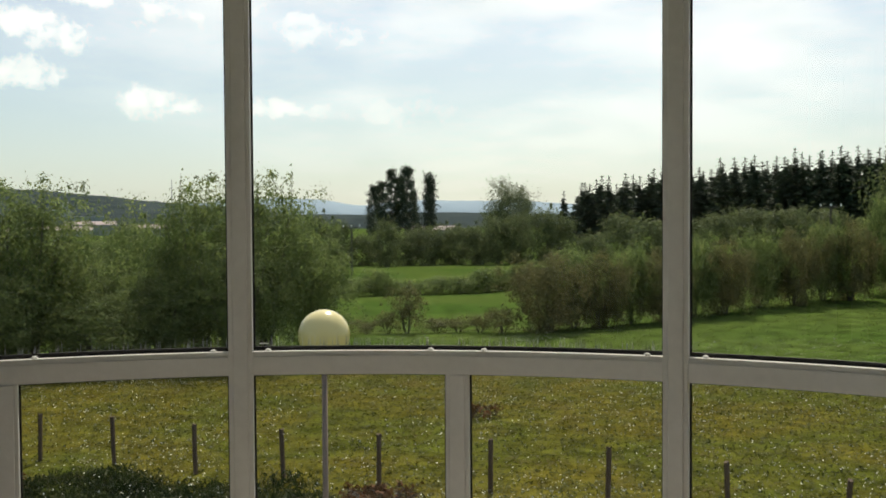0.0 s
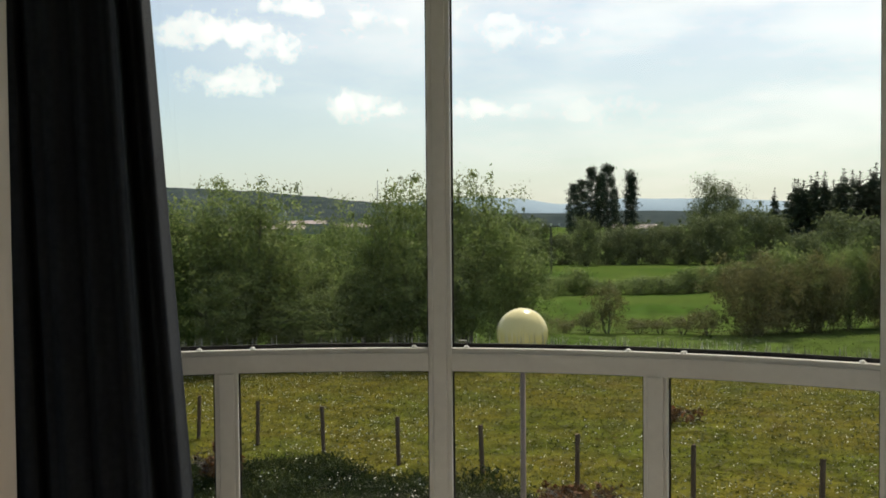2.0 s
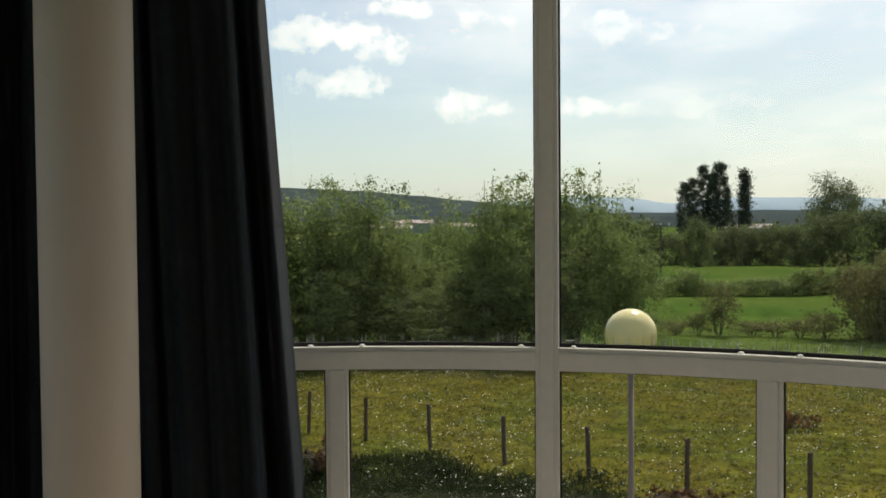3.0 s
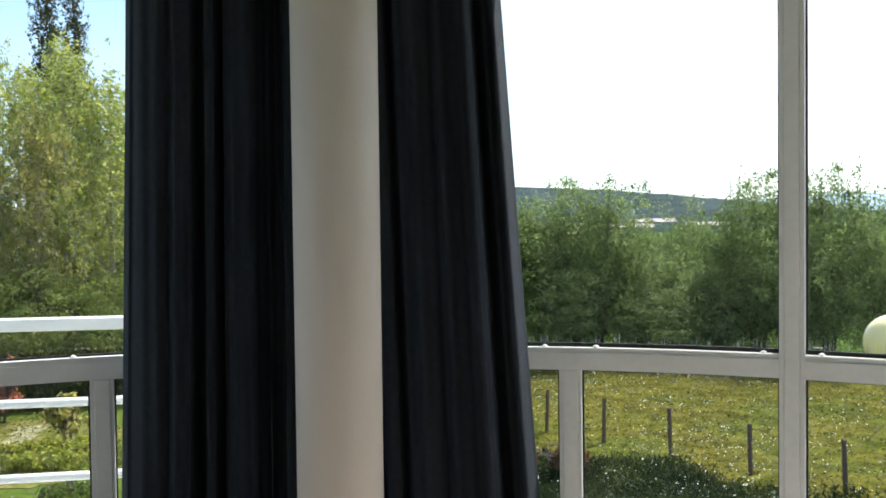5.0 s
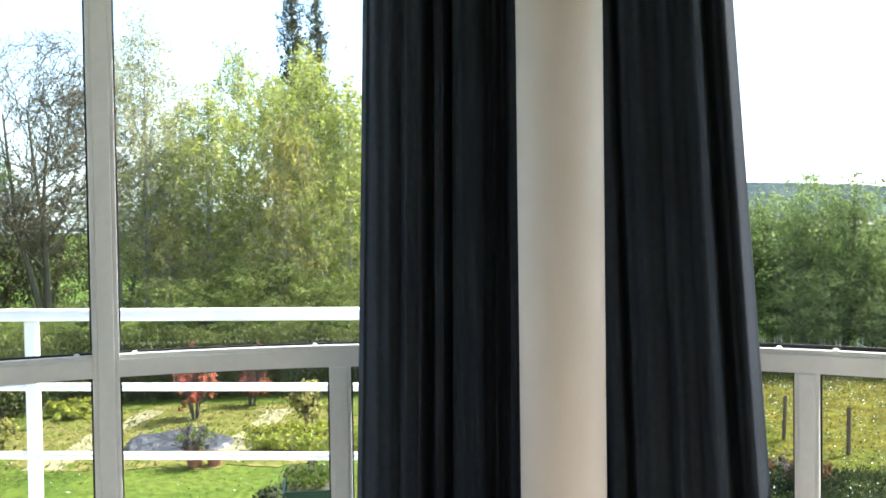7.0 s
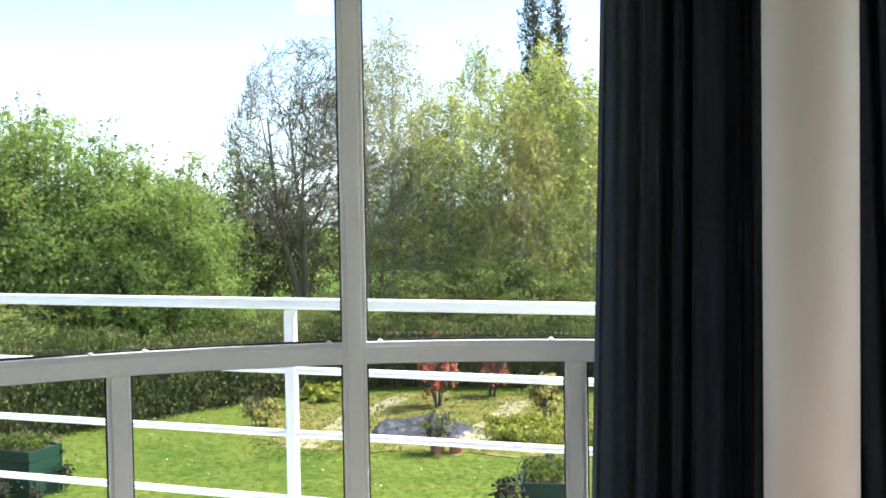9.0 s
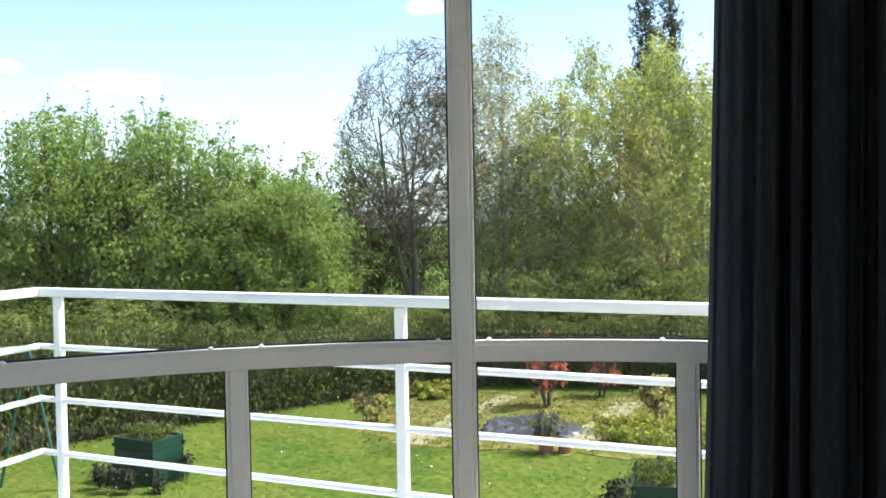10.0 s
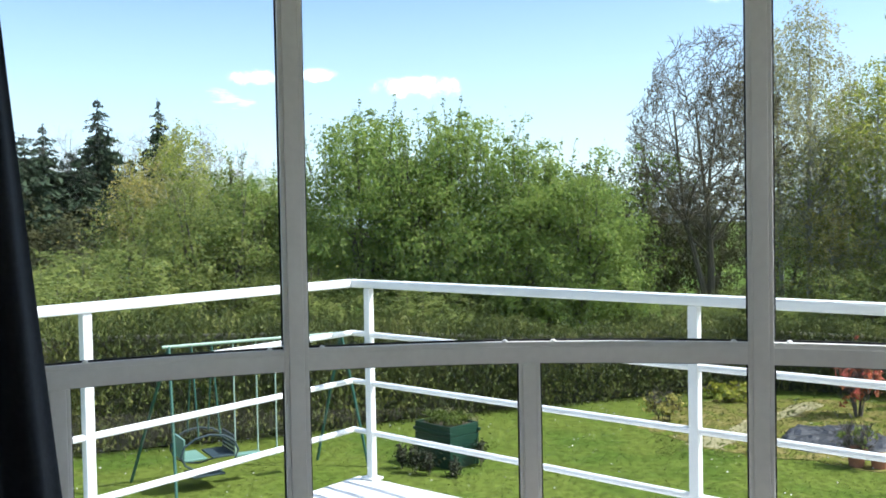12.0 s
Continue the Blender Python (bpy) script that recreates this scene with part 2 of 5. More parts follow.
M_LEAF_HAZE = leaf("distant tree leaves", (0.14, 0.175, 0.072), (0.175, 0.195, 0.08), 0.45, 0.3)
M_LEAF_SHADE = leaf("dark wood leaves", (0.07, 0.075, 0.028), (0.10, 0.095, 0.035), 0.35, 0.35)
M_LEAF_DOCK = leaf("rust brown dock leaves", (0.15, 0.075, 0.03), (0.19, 0.10, 0.04), 0.35, 0.35)
M_LEAF_SHRUB = leaf("dark small conifer sprays", (0.038, 0.044, 0.02), (0.058, 0.056, 0.027), 0.2, 0.4)
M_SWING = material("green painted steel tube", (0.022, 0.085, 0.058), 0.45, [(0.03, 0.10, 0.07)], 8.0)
M_ROPE_LITTUBE = material("pale green rope and sunlit tube colour", (0.35, 0.45, 0.36), 0.8)
M_SEAT = material("pale green plastic seat", (0.15, 0.27, 0.22), 0.5)
M_SEATDARK = material("dark metal swing seat", (0.03, 0.05, 0.06), 0.5)
M_PLANTER = material("green painted planter", (0.006, 0.034, 0.021), 0.4, [(0.009, 0.044, 0.027)], 4.0, 0.1, 40)
M_HEDGECORE = material("hedge core with shade in the colour", (0.030, 0.034, 0.014), 0.95, [(0.05, 0.045, 0.022)], 2.0, 0.6, 12, fine=0.4)
M_SOIL = material("dark soil", (0.05, 0.035, 0.022), 0.95, [(0.09, 0.065, 0.04)], 3.0, 0.6, 20, fine=0.3)
M_POND = material("dark pond liner", (0.020, 0.022, 0.027), 0.45, [(0.045, 0.047, 0.053)], 1.6, 0.5, 5, fine=0.4)
M_TERRA = material("terracotta pot", (0.30, 0.11, 0.055), 0.75, [(0.36, 0.15, 0.08)], 8.0, 0.1, 60)
M_GRAVEL = material("sandy gravel path", (0.34, 0.29, 0.17), 0.95, [(0.22, 0.20, 0.09), (0.40, 0.34, 0.20)], 1.6, 0.5, 40, fine=0.3)
M_HILL = material("wooded distant hill", (0.048, 0.064, 0.066), 0.95, [(0.064, 0.082, 0.082), (0.040, 0.054, 0.056)], 0.012, fine=0.3, spec=0.0)
# distance haze is mixed into this pale blue; the air itself is clear
M_FAR = material("mountains with blue haze in the colour", (0.27, 0.36, 0.43), 1.0, [(0.31, 0.40, 0.47)], 0.002)
M_ROOFPINK = material("pale pink shed roof", (0.30, 0.22, 0.21), 0.7, [(0.34, 0.26, 0.25)], 0.05)
M_SHED = material("pale shed wall", (0.30, 0.33, 0.36), 0.8, [(0.25, 0.28, 0.31)], 0.05)
M_PALE = material("pale works cladding", (0.36, 0.38, 0.40), 0.8, [(0.30, 0.33, 0.35)], 0.05)
M_FLOWER = material("white flower heads", (0.82, 0.80, 0.66), 0.7, per_piece=0.15)
M_DAISY = material("white daisies", (0.80, 0.80, 0.74), 0.7)


def grass_material(name, tones, scale, fine):
    return material(name, tones[0], 0.9, tones[1:], scale, 0.7, 9.0, fine=fine, spec=0.0)


M_FIELD = grass_material("mixed meadow and pasture", [(0.068, 0.088, 0.015), (0.122, 0.104, 0.018), (0.084, 0.096, 0.016), (0.136, 0.114, 0.02)], 0.16, 0.45)
M_LAWN = grass_material("mown lawn", [(0.064, 0.100, 0.017), (0.100, 0.126, 0.024), (0.080, 0.114, 0.019)], 0.6, 0.4)
M_BED = grass_material("thin dry bed grass", [(0.10, 0.13, 0.022), (0.20, 0.165, 0.06), (0.11, 0.125, 0.024), (0.23, 0.18, 0.075)], 1.3, 0.45)
M_GREENFIELD = grass_material("lush green pasture", [(0.052, 0.096, 0.019), (0.076, 0.112, 0.025), (0.060, 0.102, 0.021)], 0.08, 0.4)
M_BLADE = leaf("meadow grass blades", (0.092, 0.102, 0.018), (0.142, 0.116, 0.024), 0.4, 0.3)
M_LAWNBLADE = leaf("lawn grass blades", (0.095, 0.13, 0.024), (0.125, 0.15, 0.03), 0.5, 0.25)
# the shadow on the bank is put into this green as a darker tone
M_BANKSHADOW = leaf("bank weeds with shadow in the green", (0.028, 0.044, 0.014), (0.050, 0.066, 0.020), 0.3, 0.45)


# ---- small builders ----
def mesh_of(name, verts, faces, mat):
    me = bpy.data.meshes.new(name)
    me.from_pydata([tuple(v) for v in verts], [], faces)
    me.materials.append(mat)
    me.update()
    return me


def part(name, bm, mat, parent=None, label="", smooth=False):
    """Links a bmesh as one mesh object, under parent if given."""
    me = bpy.data.meshes.new(name)
    bmesh.ops.recalc_face_normals(bm, faces=bm.faces)
    bm.to_mesh(me)
    bm.free()
    me.materials.append(mat)
    if smooth:
        for f in me.polygons:
            f.use_smooth = True
    ob = new(name, me)
    if parent:
        ob.parent = parent
    if label:
        ob["label"] = label
    return ob


def link_mesh(name, me, parent=None, label=""):
    ob = new(name, me)
    if parent:
        ob.parent = parent
    if label:
        ob["label"] = label
    return ob


def box(size, at=(0, 0, 0), bevel=0.0, turn=None):
    bm = bmesh.new()
    bmesh.ops.create_cube(bm, size=1.0)
    bmesh.ops.scale(bm, vec=size, verts=bm.verts)
    if bevel:
        bmesh.ops.bevel(bm, geom=bm.edges[:], offset=bevel, segments=2, affect="EDGES", profile=0.6)
    if turn:
        bm.transform(turn)
    bmesh.ops.translate(bm, vec=at, verts=bm.verts)
    return bm


def join(*bms):
    out = bmesh.new()
    for b in bms:
        me = bpy.data.meshes.new("tmp")
        b.to_mesh(me)
        b.free()
        out.from_mesh(me)
        bpy.data.meshes.remove(me)
    return out


def tube(a, b, ra, rb=None, sides=10, cap=True):
    """A tapered round bar from a to b."""
    a, b = Vector(a), Vector(b)
    rb = ra if rb is None else rb
    bm = bmesh.new()
    bmesh.ops.create_cone(bm, cap_ends=cap, segments=sides, radius1=ra, radius2=rb, depth=(b - a).length)
    bm.transform(Matrix.Translation((a + b) / 2) @ (b - a).to_track_quat("Z", "Y").to_matrix().to_4x4())
    return bm


def lathe(profile, sides=32):
    """A body turned round the z axis from (radius, height) pairs."""
    bm = bmesh.new()
    rings = []
    for r, z in profile:
        rings.append([bm.verts.new((r * math.cos(2 * math.pi * k / sides), r * math.sin(2 * math.pi * k / sides), z)) for k in range(sides)])
    for lo, hi in zip(rings, rings[1:]):
        for k in range(sides):
            bm.faces.new((lo[k], lo[(k + 1) % sides], hi[(k + 1) % sides], hi[k]))
    bm.faces.new(rings[0][::-1])
    bm.faces.new(rings[-1])
    return bm


# ---- the round room ----
CX, CY, RING = -0.284, 0.140, 2.444


def on_ring(angle, r=RING, z=0.0):
    return Vector((CX - math.sin(radians(angle)) * r, CY + math.cos(radians(angle)) * r, z))


def arc_bar(a0, a1, r0, r1, z0, z1, steps=None, bevel=0.0):
    """A bar bent along the ring, between two radii and two heights."""
    steps = steps or max(2, int(abs(a1 - a0) / 1.6))
    bm = bmesh.new()
    rings = []
    for k in range(steps + 1):
        a = a0 + (a1 - a0) * k / steps
        rings.append([bm.verts.new(on_ring(a, r, z)) for r, z in ((r0, z0), (r1, z0), (r1, z1), (r0, z1))])
    for p, q in zip(rings, rings[1:]):
        for k in range(4):
            bm.faces.new((p[k], p[(k + 1) % 4], q[(k + 1) % 4], q[k]))
    bm.faces.new(rings[0][::-1])
    bm.faces.new(rings[-1])
    if bevel:
        long = [e for e in bm.edges if len(e.link_faces) == 2 and e.calc_face_angle(0) > 1.0]
        bmesh.ops.bevel(bm, geom=long, offset=bevel, segments=2, affect="EDGES", profile=0.6)
    return bm


def upright(angle, width, r0, r1, z0, z1, bevel=0.004):
    """A straight post on the ring, square to it."""
    mid = on_ring(angle, (r0 + r1) / 2, (z0 + z1) / 2)
    return box((width, r1 - r0, z1 - z0), mid, bevel, pose(0, 0, 0, 0, 0, angle))


TRANSOM_LO, TRANSOM_HI = EYE - 0.420, EYE - 0.3556
HEAD, SILL = 2.50, 0.09
R_IN, R_OUT = RING, RING + 0.075


def window_bay(name, label, ends, main, half, wide, foot):
    """A curved window: full-height posts, short posts under the transom, panes, beads, gaskets and clips."""
    bay = tagged(new(name), label, "window", kind="structure")
    a0, a1 = ends
    for z0, z1, nm in ((SILL, SILL + 0.07, "bottom_rail"), (HEAD - 0.07, HEAD, "head_rail")):
        part(nm, arc_bar(a0, a1, R_IN, R_OUT, z0, z1, bevel=0.004), M_FRAME, bay)
    slim = 0.064
    edge = lambda w: math.degrees(w / 2 / RING)
    uprights = sorted(main)
    for a in uprights:
        part("mullion", upright(a, wide - 0.026, R_IN - 0.004, R_OUT + 0.004, SILL, HEAD, 0.003), M_FRAME, bay)
        for s in (-1, 1):
            part("mullion_bead", upright(a + s * edge(wide - 0.013), 0.0128, R_IN, R_OUT, SILL, HEAD, 0.0025), M_FRAME, bay)
    for a in half:
        part("short_mullion", upright(a, slim - 0.022, R_IN - 0.003, R_OUT, SILL, TRANSOM_LO, 0.003), M_FRAME, bay)
        for s in (-1, 1):
            part("short_mullion_bead", upright(a + s * edge(slim - 0.011), 0.0108, R_IN + 0.002, R_OUT, SILL, TRANSOM_LO, 0.0025), M_FRAME, bay)
    spans = list(zip([a0] + uprights, uprights + [a1]))
    for u0, u1 in spans:
        u0, u1 = u0 + (edge(wide) if u0 != a0 else 0), u1 - (edge(wide) if u1 != a1 else 0)
        if u1 - u0 < 1.0:
            continue
        part("transom", arc_bar(u0, u1, R_IN - 0.002, R_OUT, TRANSOM_LO + 0.016, TRANSOM_HI - 0.014, bevel=0.003), M_FRAME, bay, smooth=False)
        part("transom_bead", arc_bar(u0, u1, R_IN + 0.003, R_OUT - 0.012, TRANSOM_HI - 0.0138, TRANSOM_HI, bevel=0.003), M_FRAME, bay)
        part("transom_bead", arc_bar(u0, u1, R_IN + 0.003, R_OUT - 0.012, TRANSOM_LO, TRANSOM_LO + 0.0158, bevel=0.003), M_FRAME, bay)
        glaze(bay, u0, u1, TRANSOM_HI, HEAD - 0.07, foot)
        cuts = [h for h in half if u0 < h < u1]
        lows = list(zip([u0] + [h + edge(slim) for h in cuts], [h - edge(slim) for h in cuts] + [u1]))
        for v0, v1 in lows:
            glaze(bay, v0, v1, SILL + 0.07, TRANSOM_LO, 0.005)
        for v0, v1 in lows:
            for a in (v0 + 0.95, v1 - 0.95):
                if a0 + 0.5 < a < a1 - 0.5:
                    part("clip", clip_bm(a), M_CLIP, bay, "small white plastic glazing clip")
    return bay


def clip_bm(a):
    bm = bmesh.new()
    bmesh.ops.create_uvsphere(bm, u_segments=8, v_segments=6, radius=1.0)
    bmesh.ops.scale(bm, vec=(0.009, 0.008, 0.0065), verts=bm.verts)
    bm.transform(Matrix.Translation(on_ring(a, R_IN + 0.016, TRANSOM_HI + 0.001)) @ pose(0, 0, 0, 0, 0, a))
    return bm


def glaze(bay, u0, u1, z0, z1, foot):
    """One pane and the black gasket round it, which stands higher at the foot."""
    g = 0.005
    ga = math.degrees(g / RING)
    mid = R_IN + 0.034
    pane = part("pane", arc_bar(u0 + ga * 0.3, u1 - ga * 0.3, mid, mid + 0.006, z0 + 0.001, z1 - 0.001), M_GLASS, bay)
    pane.visible_shadow = False
    pane.data.materials.append(M_CLEAR)
    for f in pane.data.polygons:
        out = Vector((f.center.x - CX, f.center.y - CY, 0)).normalized()
        f.material_index = 0 if f.normal.dot(out) < -0.5 else 1
    rim = join(arc_bar(u0, u1, mid - 0.006, mid - 0.0005, z0, z0 + foot), arc_bar(u0, u1, mid - 0.006, mid - 0.0005, z1 - g, z1),
               arc_bar(u0, u0 + ga, mid - 0.006, mid - 0.0005, z0 + 0.0112, z1 - g, 2), arc_bar(u1 - ga, u1, mid - 0.006, mid - 0.0005, z0 + 0.0112, z1 - g, 2))
    part("gasket", rim, M_GASKET, bay)


window_bay("window_1", "curved white-framed window bay above the meadow", (-38.0, 36.0), [-21.02, 6.3, 33.9], [-35.0, -7.5, 20.3], 0.065, 0.011)
window_bay("window_2", "curved white-framed window bay behind the balcony", (36.02, 122.0), [39.0, 67.0, 99.15], [51.55, 82.8, 114.5], 0.072, 0.006)


def room():
    floor = lathe([(RING + 0.25, -0.25), (RING + 0.25, 0.0)], 64)
    bmesh.ops.translate(floor, vec=(CX, CY, 0), verts=floor.verts)
    tagged(part("floor", floor, M_FLOOR), "warm oak floor of the round room", "floor", kind="structure")
    ceil = lathe([(RING + 0.25, 2.62), (RING + 0.25, 2.74)], 64)
    bmesh.ops.translate(ceil, vec=(CX, CY, 0), verts=ceil.verts)
    tagged(part("ceiling", ceil, M_WALL), "white painted flat ceiling", "ceiling", kind="structure")
    tagged(part("wall_back", arc_bar(122.02, 322.0, RING, RING + 0.2, 0.0, 2.62), M_WALL), "plain white curved room wall", "wall", kind="structure")
    tagged(part("wall_sill", arc_bar(-38.0, 122.0, RING - 0.03, RING + 0.15, 0.0, SILL), M_WALL), "low white sill wall under the windows", "wall", kind="structure")
    tagged(part("wall_head", arc_bar(-38.0, 122.0, RING - 0.03, RING + 0.15, HEAD, 2.62), M_WALL), "white lintel above the windows", "wall", kind="structure")
    tagged(part("wall_tower", arc_bar(-180.0, 180.0, RING + 0.02, RING + 0.2, -3.2, -0.25), M_WALL), "white outer wall below the round room", "wall", kind="structure")


room()

COL = polar(39.15, 2.25)
col = lathe([(0.101, 0.0), (0.101, 2.62)], 48)
bmesh.ops.translate(col, vec=(COL.x + 0.045, COL.y - 0.055, 0), verts=col.verts)
tagged(part("column", col, M_COLUMN, smooth=True), "round cream-painted structural column between the curtains", "column", kind="structure")


# ---- curtains ----
def ring_angle(az, r):
    """The ring angle at which a bearing from the eye meets the circle of radius r."""
    d = polar(az, 1.0)
    c = Vector((CX, CY, 0))
    b = d.dot(c)
    k = b + math.sqrt(b * b - c.length_squared + r * r)
    q = d * k - c
    return math.degrees(math.atan2(-q.x, q.y))


def curtain(label, free_top, free_floor, inner, seed, folds, radius=2.20):
    """A gathered curtain: uneven pleats run down from the rail, and the free edge spreads near the floor.
    Folds: (share of the width from the inner edge, how far the cloth stands out into the room)."""
    rng = np.random.default_rng(seed)
    phase = rng.uniform(0, 6.28, 4)
    fu, fd = np.array([f[0] for f in folds]), np.array([f[1] for f in folds])
    steps = [np.linspace(a, b, 7, endpoint=False) for a, b in zip(fu, fu[1:])]
    us = np.concatenate(steps + [[1.0]])
    nu, nv = len(us) - 1, 26
    verts, faces = [], []
    for j in range(nv + 1):
        v = j / nv
        z = 2.47 - v * 2.44
        free = free_top + (free_floor - free_top) * (v ** 1.1)
        for u in us:
            k = min(int(np.searchsorted(fu, u, side="right")) - 1, len(fu) - 2)
            t = (u - fu[k]) / (fu[k + 1] - fu[k])
            t = t * t * (3 - 2 * t)
            wave = fd[k] + (fd[k + 1] - fd[k]) * t
            wave *= 1.0 + 0.12 * math.sin(2.2 * v + 7 * u + phase[0])
            wave += 0.05 * math.sin(83 * u + 3 * v + phase[1]) + 0.06 * math.sin(4.3 * v + 5 * u + phase[2])
            inside = u * (1 - u) * 4
            u2 = u + 0.010 * inside * math.sin(2.6 * v + 6 * u + phase[3])
            verts.append(on_ring(inner + (free - inner) * u2, radius + 0.035 - 0.135 * wave, z))
    for j in range(nv):
        for i in range(nu):
            p = j * (nu + 1) + i
            faces.append((p, p + 1, p + nu + 2, p + nu + 1))
    me = mesh_of("curtain", verts, faces, M_CURTAIN)
    for f in me.polygons:
        f.use_smooth = True
    ob = tagged(new("curtain", me), label, "curtain", "curtains of the round room")
    thick = ob.modifiers.new("thickness", "SOLIDIFY")
    thick.thickness = 0.004
    return ob


FOLDS_MEADOW = [(0, 0.2), (0.04, 0.5), (0.07, 0.1), (0.12, 0.45), (0.16, 0.4), (0.175, 0.0), (0.22, 0.55), (0.25, 0.05), (0.29, 0.1), (0.33, 0.7), (0.37, 0.6), (0.385, 0.0), (0.41, 0.05), (0.44, 0.65), (0.53, 0.8), (0.60, 0.55), (0.66, 0.85), (0.75, 0.7), (0.825, 1.15), (0.846, 1.1), (0.854, 0.0), (0.88, 0.05), (0.92, 0.5), (0.965, 0.6), (1, 0.0)]
FOLDS_BALCONY = [(0, 0.0), (0.03, 0.35), (0.07, 0.0), (0.11, 0.1), (0.15, 0.6), (0.20, 0.65), (0.225, 0.0), (0.25, 0.05), (0.275, 0.45), (0.30, 0.0), (0.335, 0.05), (0.37, 0.75), (0.44, 0.9), (0.50, 0.8), (0.515, 0.0), (0.53, 0.05), (0.56, 0.75), (0.605, 0.7), (0.62, 0.0), (0.655, 0.05), (0.685, 0.85), (0.75, 0.95), (0.80, 0.8), (0.86, 0.95), (0.93, 0.8), (0.97, 0.55), (1, 0.0)]
FOLDS_END = [(0, 0.2), (0.12, 0.8), (0.2, 0.0), (0.33, 0.9), (0.42, 0.1), (0.55, 0.9), (0.63, 0.0), (0.76, 0.9), (0.82, 0.1), (0.92, 0.7), (1, 0.1)]
curtain("charcoal floor-length curtain gathered beside the meadow window", ring_angle(29.9, 2.2), ring_angle(26.1, 2.2), ring_angle(40.5, 2.2), 3, FOLDS_MEADOW)
curtain("charcoal floor-length curtain gathered beside the balcony window", ring_angle(50.9, 2.2), ring_angle(52.4, 2.2), ring_angle(39.8, 2.2), 8, FOLDS_BALCONY)
curtain("charcoal curtain at the far end of the balcony window", ring_angle(113.0, 2.2), ring_angle(108.0, 2.2), ring_angle(126.0, 2.2), 5, FOLDS_END)
tagged(part("curtain_rail", arc_bar(-36.0, 126.0, 2.185, 2.215, 2.50, 2.53), M_FRAME), "white curved curtain rail under the ceiling", "curtain rail")


# ---- the balcony ----
CORNER = Vector((-4.86, -0.10, 0))
WAY_R = Vector((math.cos(radians(40.7)), math.sin(radians(40.7)), 0))
WAY_L = Vector((math.cos(radians(-42.5)), math.sin(radians(-42.5)), 0))


EDGE_R = Vector((math.cos(radians(45.5)), math.sin(radians(45.5)), 0))


def balcony():
    deck_base = bmesh.new()
    far_r, far_l = CORNER + EDGE_R * 3.3, CORNER + WAY_L * 4.6
    ring = [on_ring(a, RING + 0.205) for a in range(48, 152, 8)]
    outline = [CORNER, far_l] + ring[::-1] + [far_r]
    low = [deck_base.verts.new((p.x, p.y, -0.28)) for p in outline]
    high = [deck_base.verts.new((p.x, p.y, -0.05)) for p in outline]
    for k in range(len(outline)):
        n = (k + 1) % len(outline)
        deck_base.faces.new((low[k], low[n], high[n], high[k]))
    deck_base.faces.new(low[::-1])
    deck_base.faces.new(high)
    bmesh.ops.triangulate(deck_base, faces=[f for f in deck_base.faces if len(f.verts) > 4])
    deck = tagged(part("balcony_floor", deck_base, M_DECK), "white painted boarded balcony deck", "balcony", kind="structure")
    # boards run along the right-hand edge and stop short of the tower
    side = Vector((EDGE_R.y, -EDGE_R.x, 0))
    cos_in = WAY_L.dot(EDGE_R)
    sin_in = WAY_L.dot(side)
    width = 0.118
    for k in range(17):
        off = 0.062 + k * (width + 0.007)
        start = off / sin_in * cos_in
        a = CORNER + side * off + EDGE_R * (start + 0.03)
        # where the tower's wall would be met
        c = Vector((CX, CY, 0)) - a
        along = c.dot(EDGE_R)
        gap = (c - EDGE_R * along).length
        reach = 3.2 - start * 0.2
        if gap < RING + 0.22:
            reach = min(reach, along - math.sqrt((RING + 0.22) ** 2 - gap ** 2) - 0.04)
        if reach < 0.3:
            continue
        b = a + EDGE_R * reach
        turn = pose(0, 0, 0, 0, 0, 45.5)
        part("board", box(((b - a).length, width, 0.03), (a + b) / 2 + Vector((0, 0, -0.032)), 0.004, turn), M_DECK, deck)
    rail = tagged(new("balcony_railing"), "white painted steel balcony railing with four bars", "railing")
    levels = [(0.99, 0.027, 0.0), (0.730, 0.0145, 0.012), (0.478, 0.0145, 0.030), (0.222, 0.0145, 0.035)]
    for z, r, lift in levels:
        for way, reach in ((WAY_R, 3.55), (WAY_L, 4.4)):
            if r > 0.02:
                bar = box((reach, 0.056, 0.041), CORNER + way * (reach / 2 - 0.012) + Vector((0, 0, z)), 0.011, pose(0, 0, 0, 0, 0, math.degrees(math.atan2(way.y, way.x))))
                part("handrail", bar, M_RAIL, rail)
            else:
                part("bar", tube(CORNER + Vector((0, 0, z)) - way * 0.008, CORNER + way * reach + Vector((0, 0, z + (lift if way is WAY_R else 0.0))), r, sides=12), M_RAIL, rail)
    for way, spots in ((WAY_R, (0.135, 1.985)), (WAY_L, (1.535, 3.3))):
        for s in spots:
            at = CORNER + way * s
            turn = pose(0, 0, 0, 0, 0, math.degrees(math.atan2(way.y, way.x)))
            post = part("post", box((0.042, 0.034, 0.985), at + Vector((0, 0, 0.475)), 0.006, turn), M_RAIL, rail)
            part("foot_plate", box((0.09, 0.075, 0.012), at + Vector((0, 0, -0.010)), 0.003, turn), M_RAIL, post)


balcony()


# ---- the ground ----
def smooth(a, b, x):
    k = min(1.0, max(0.0, (x - a) / (b - a)))
    return k * k * (3 - 2 * k)


def line(x, xs, ys):
    return float(np.interp(x, xs, ys))


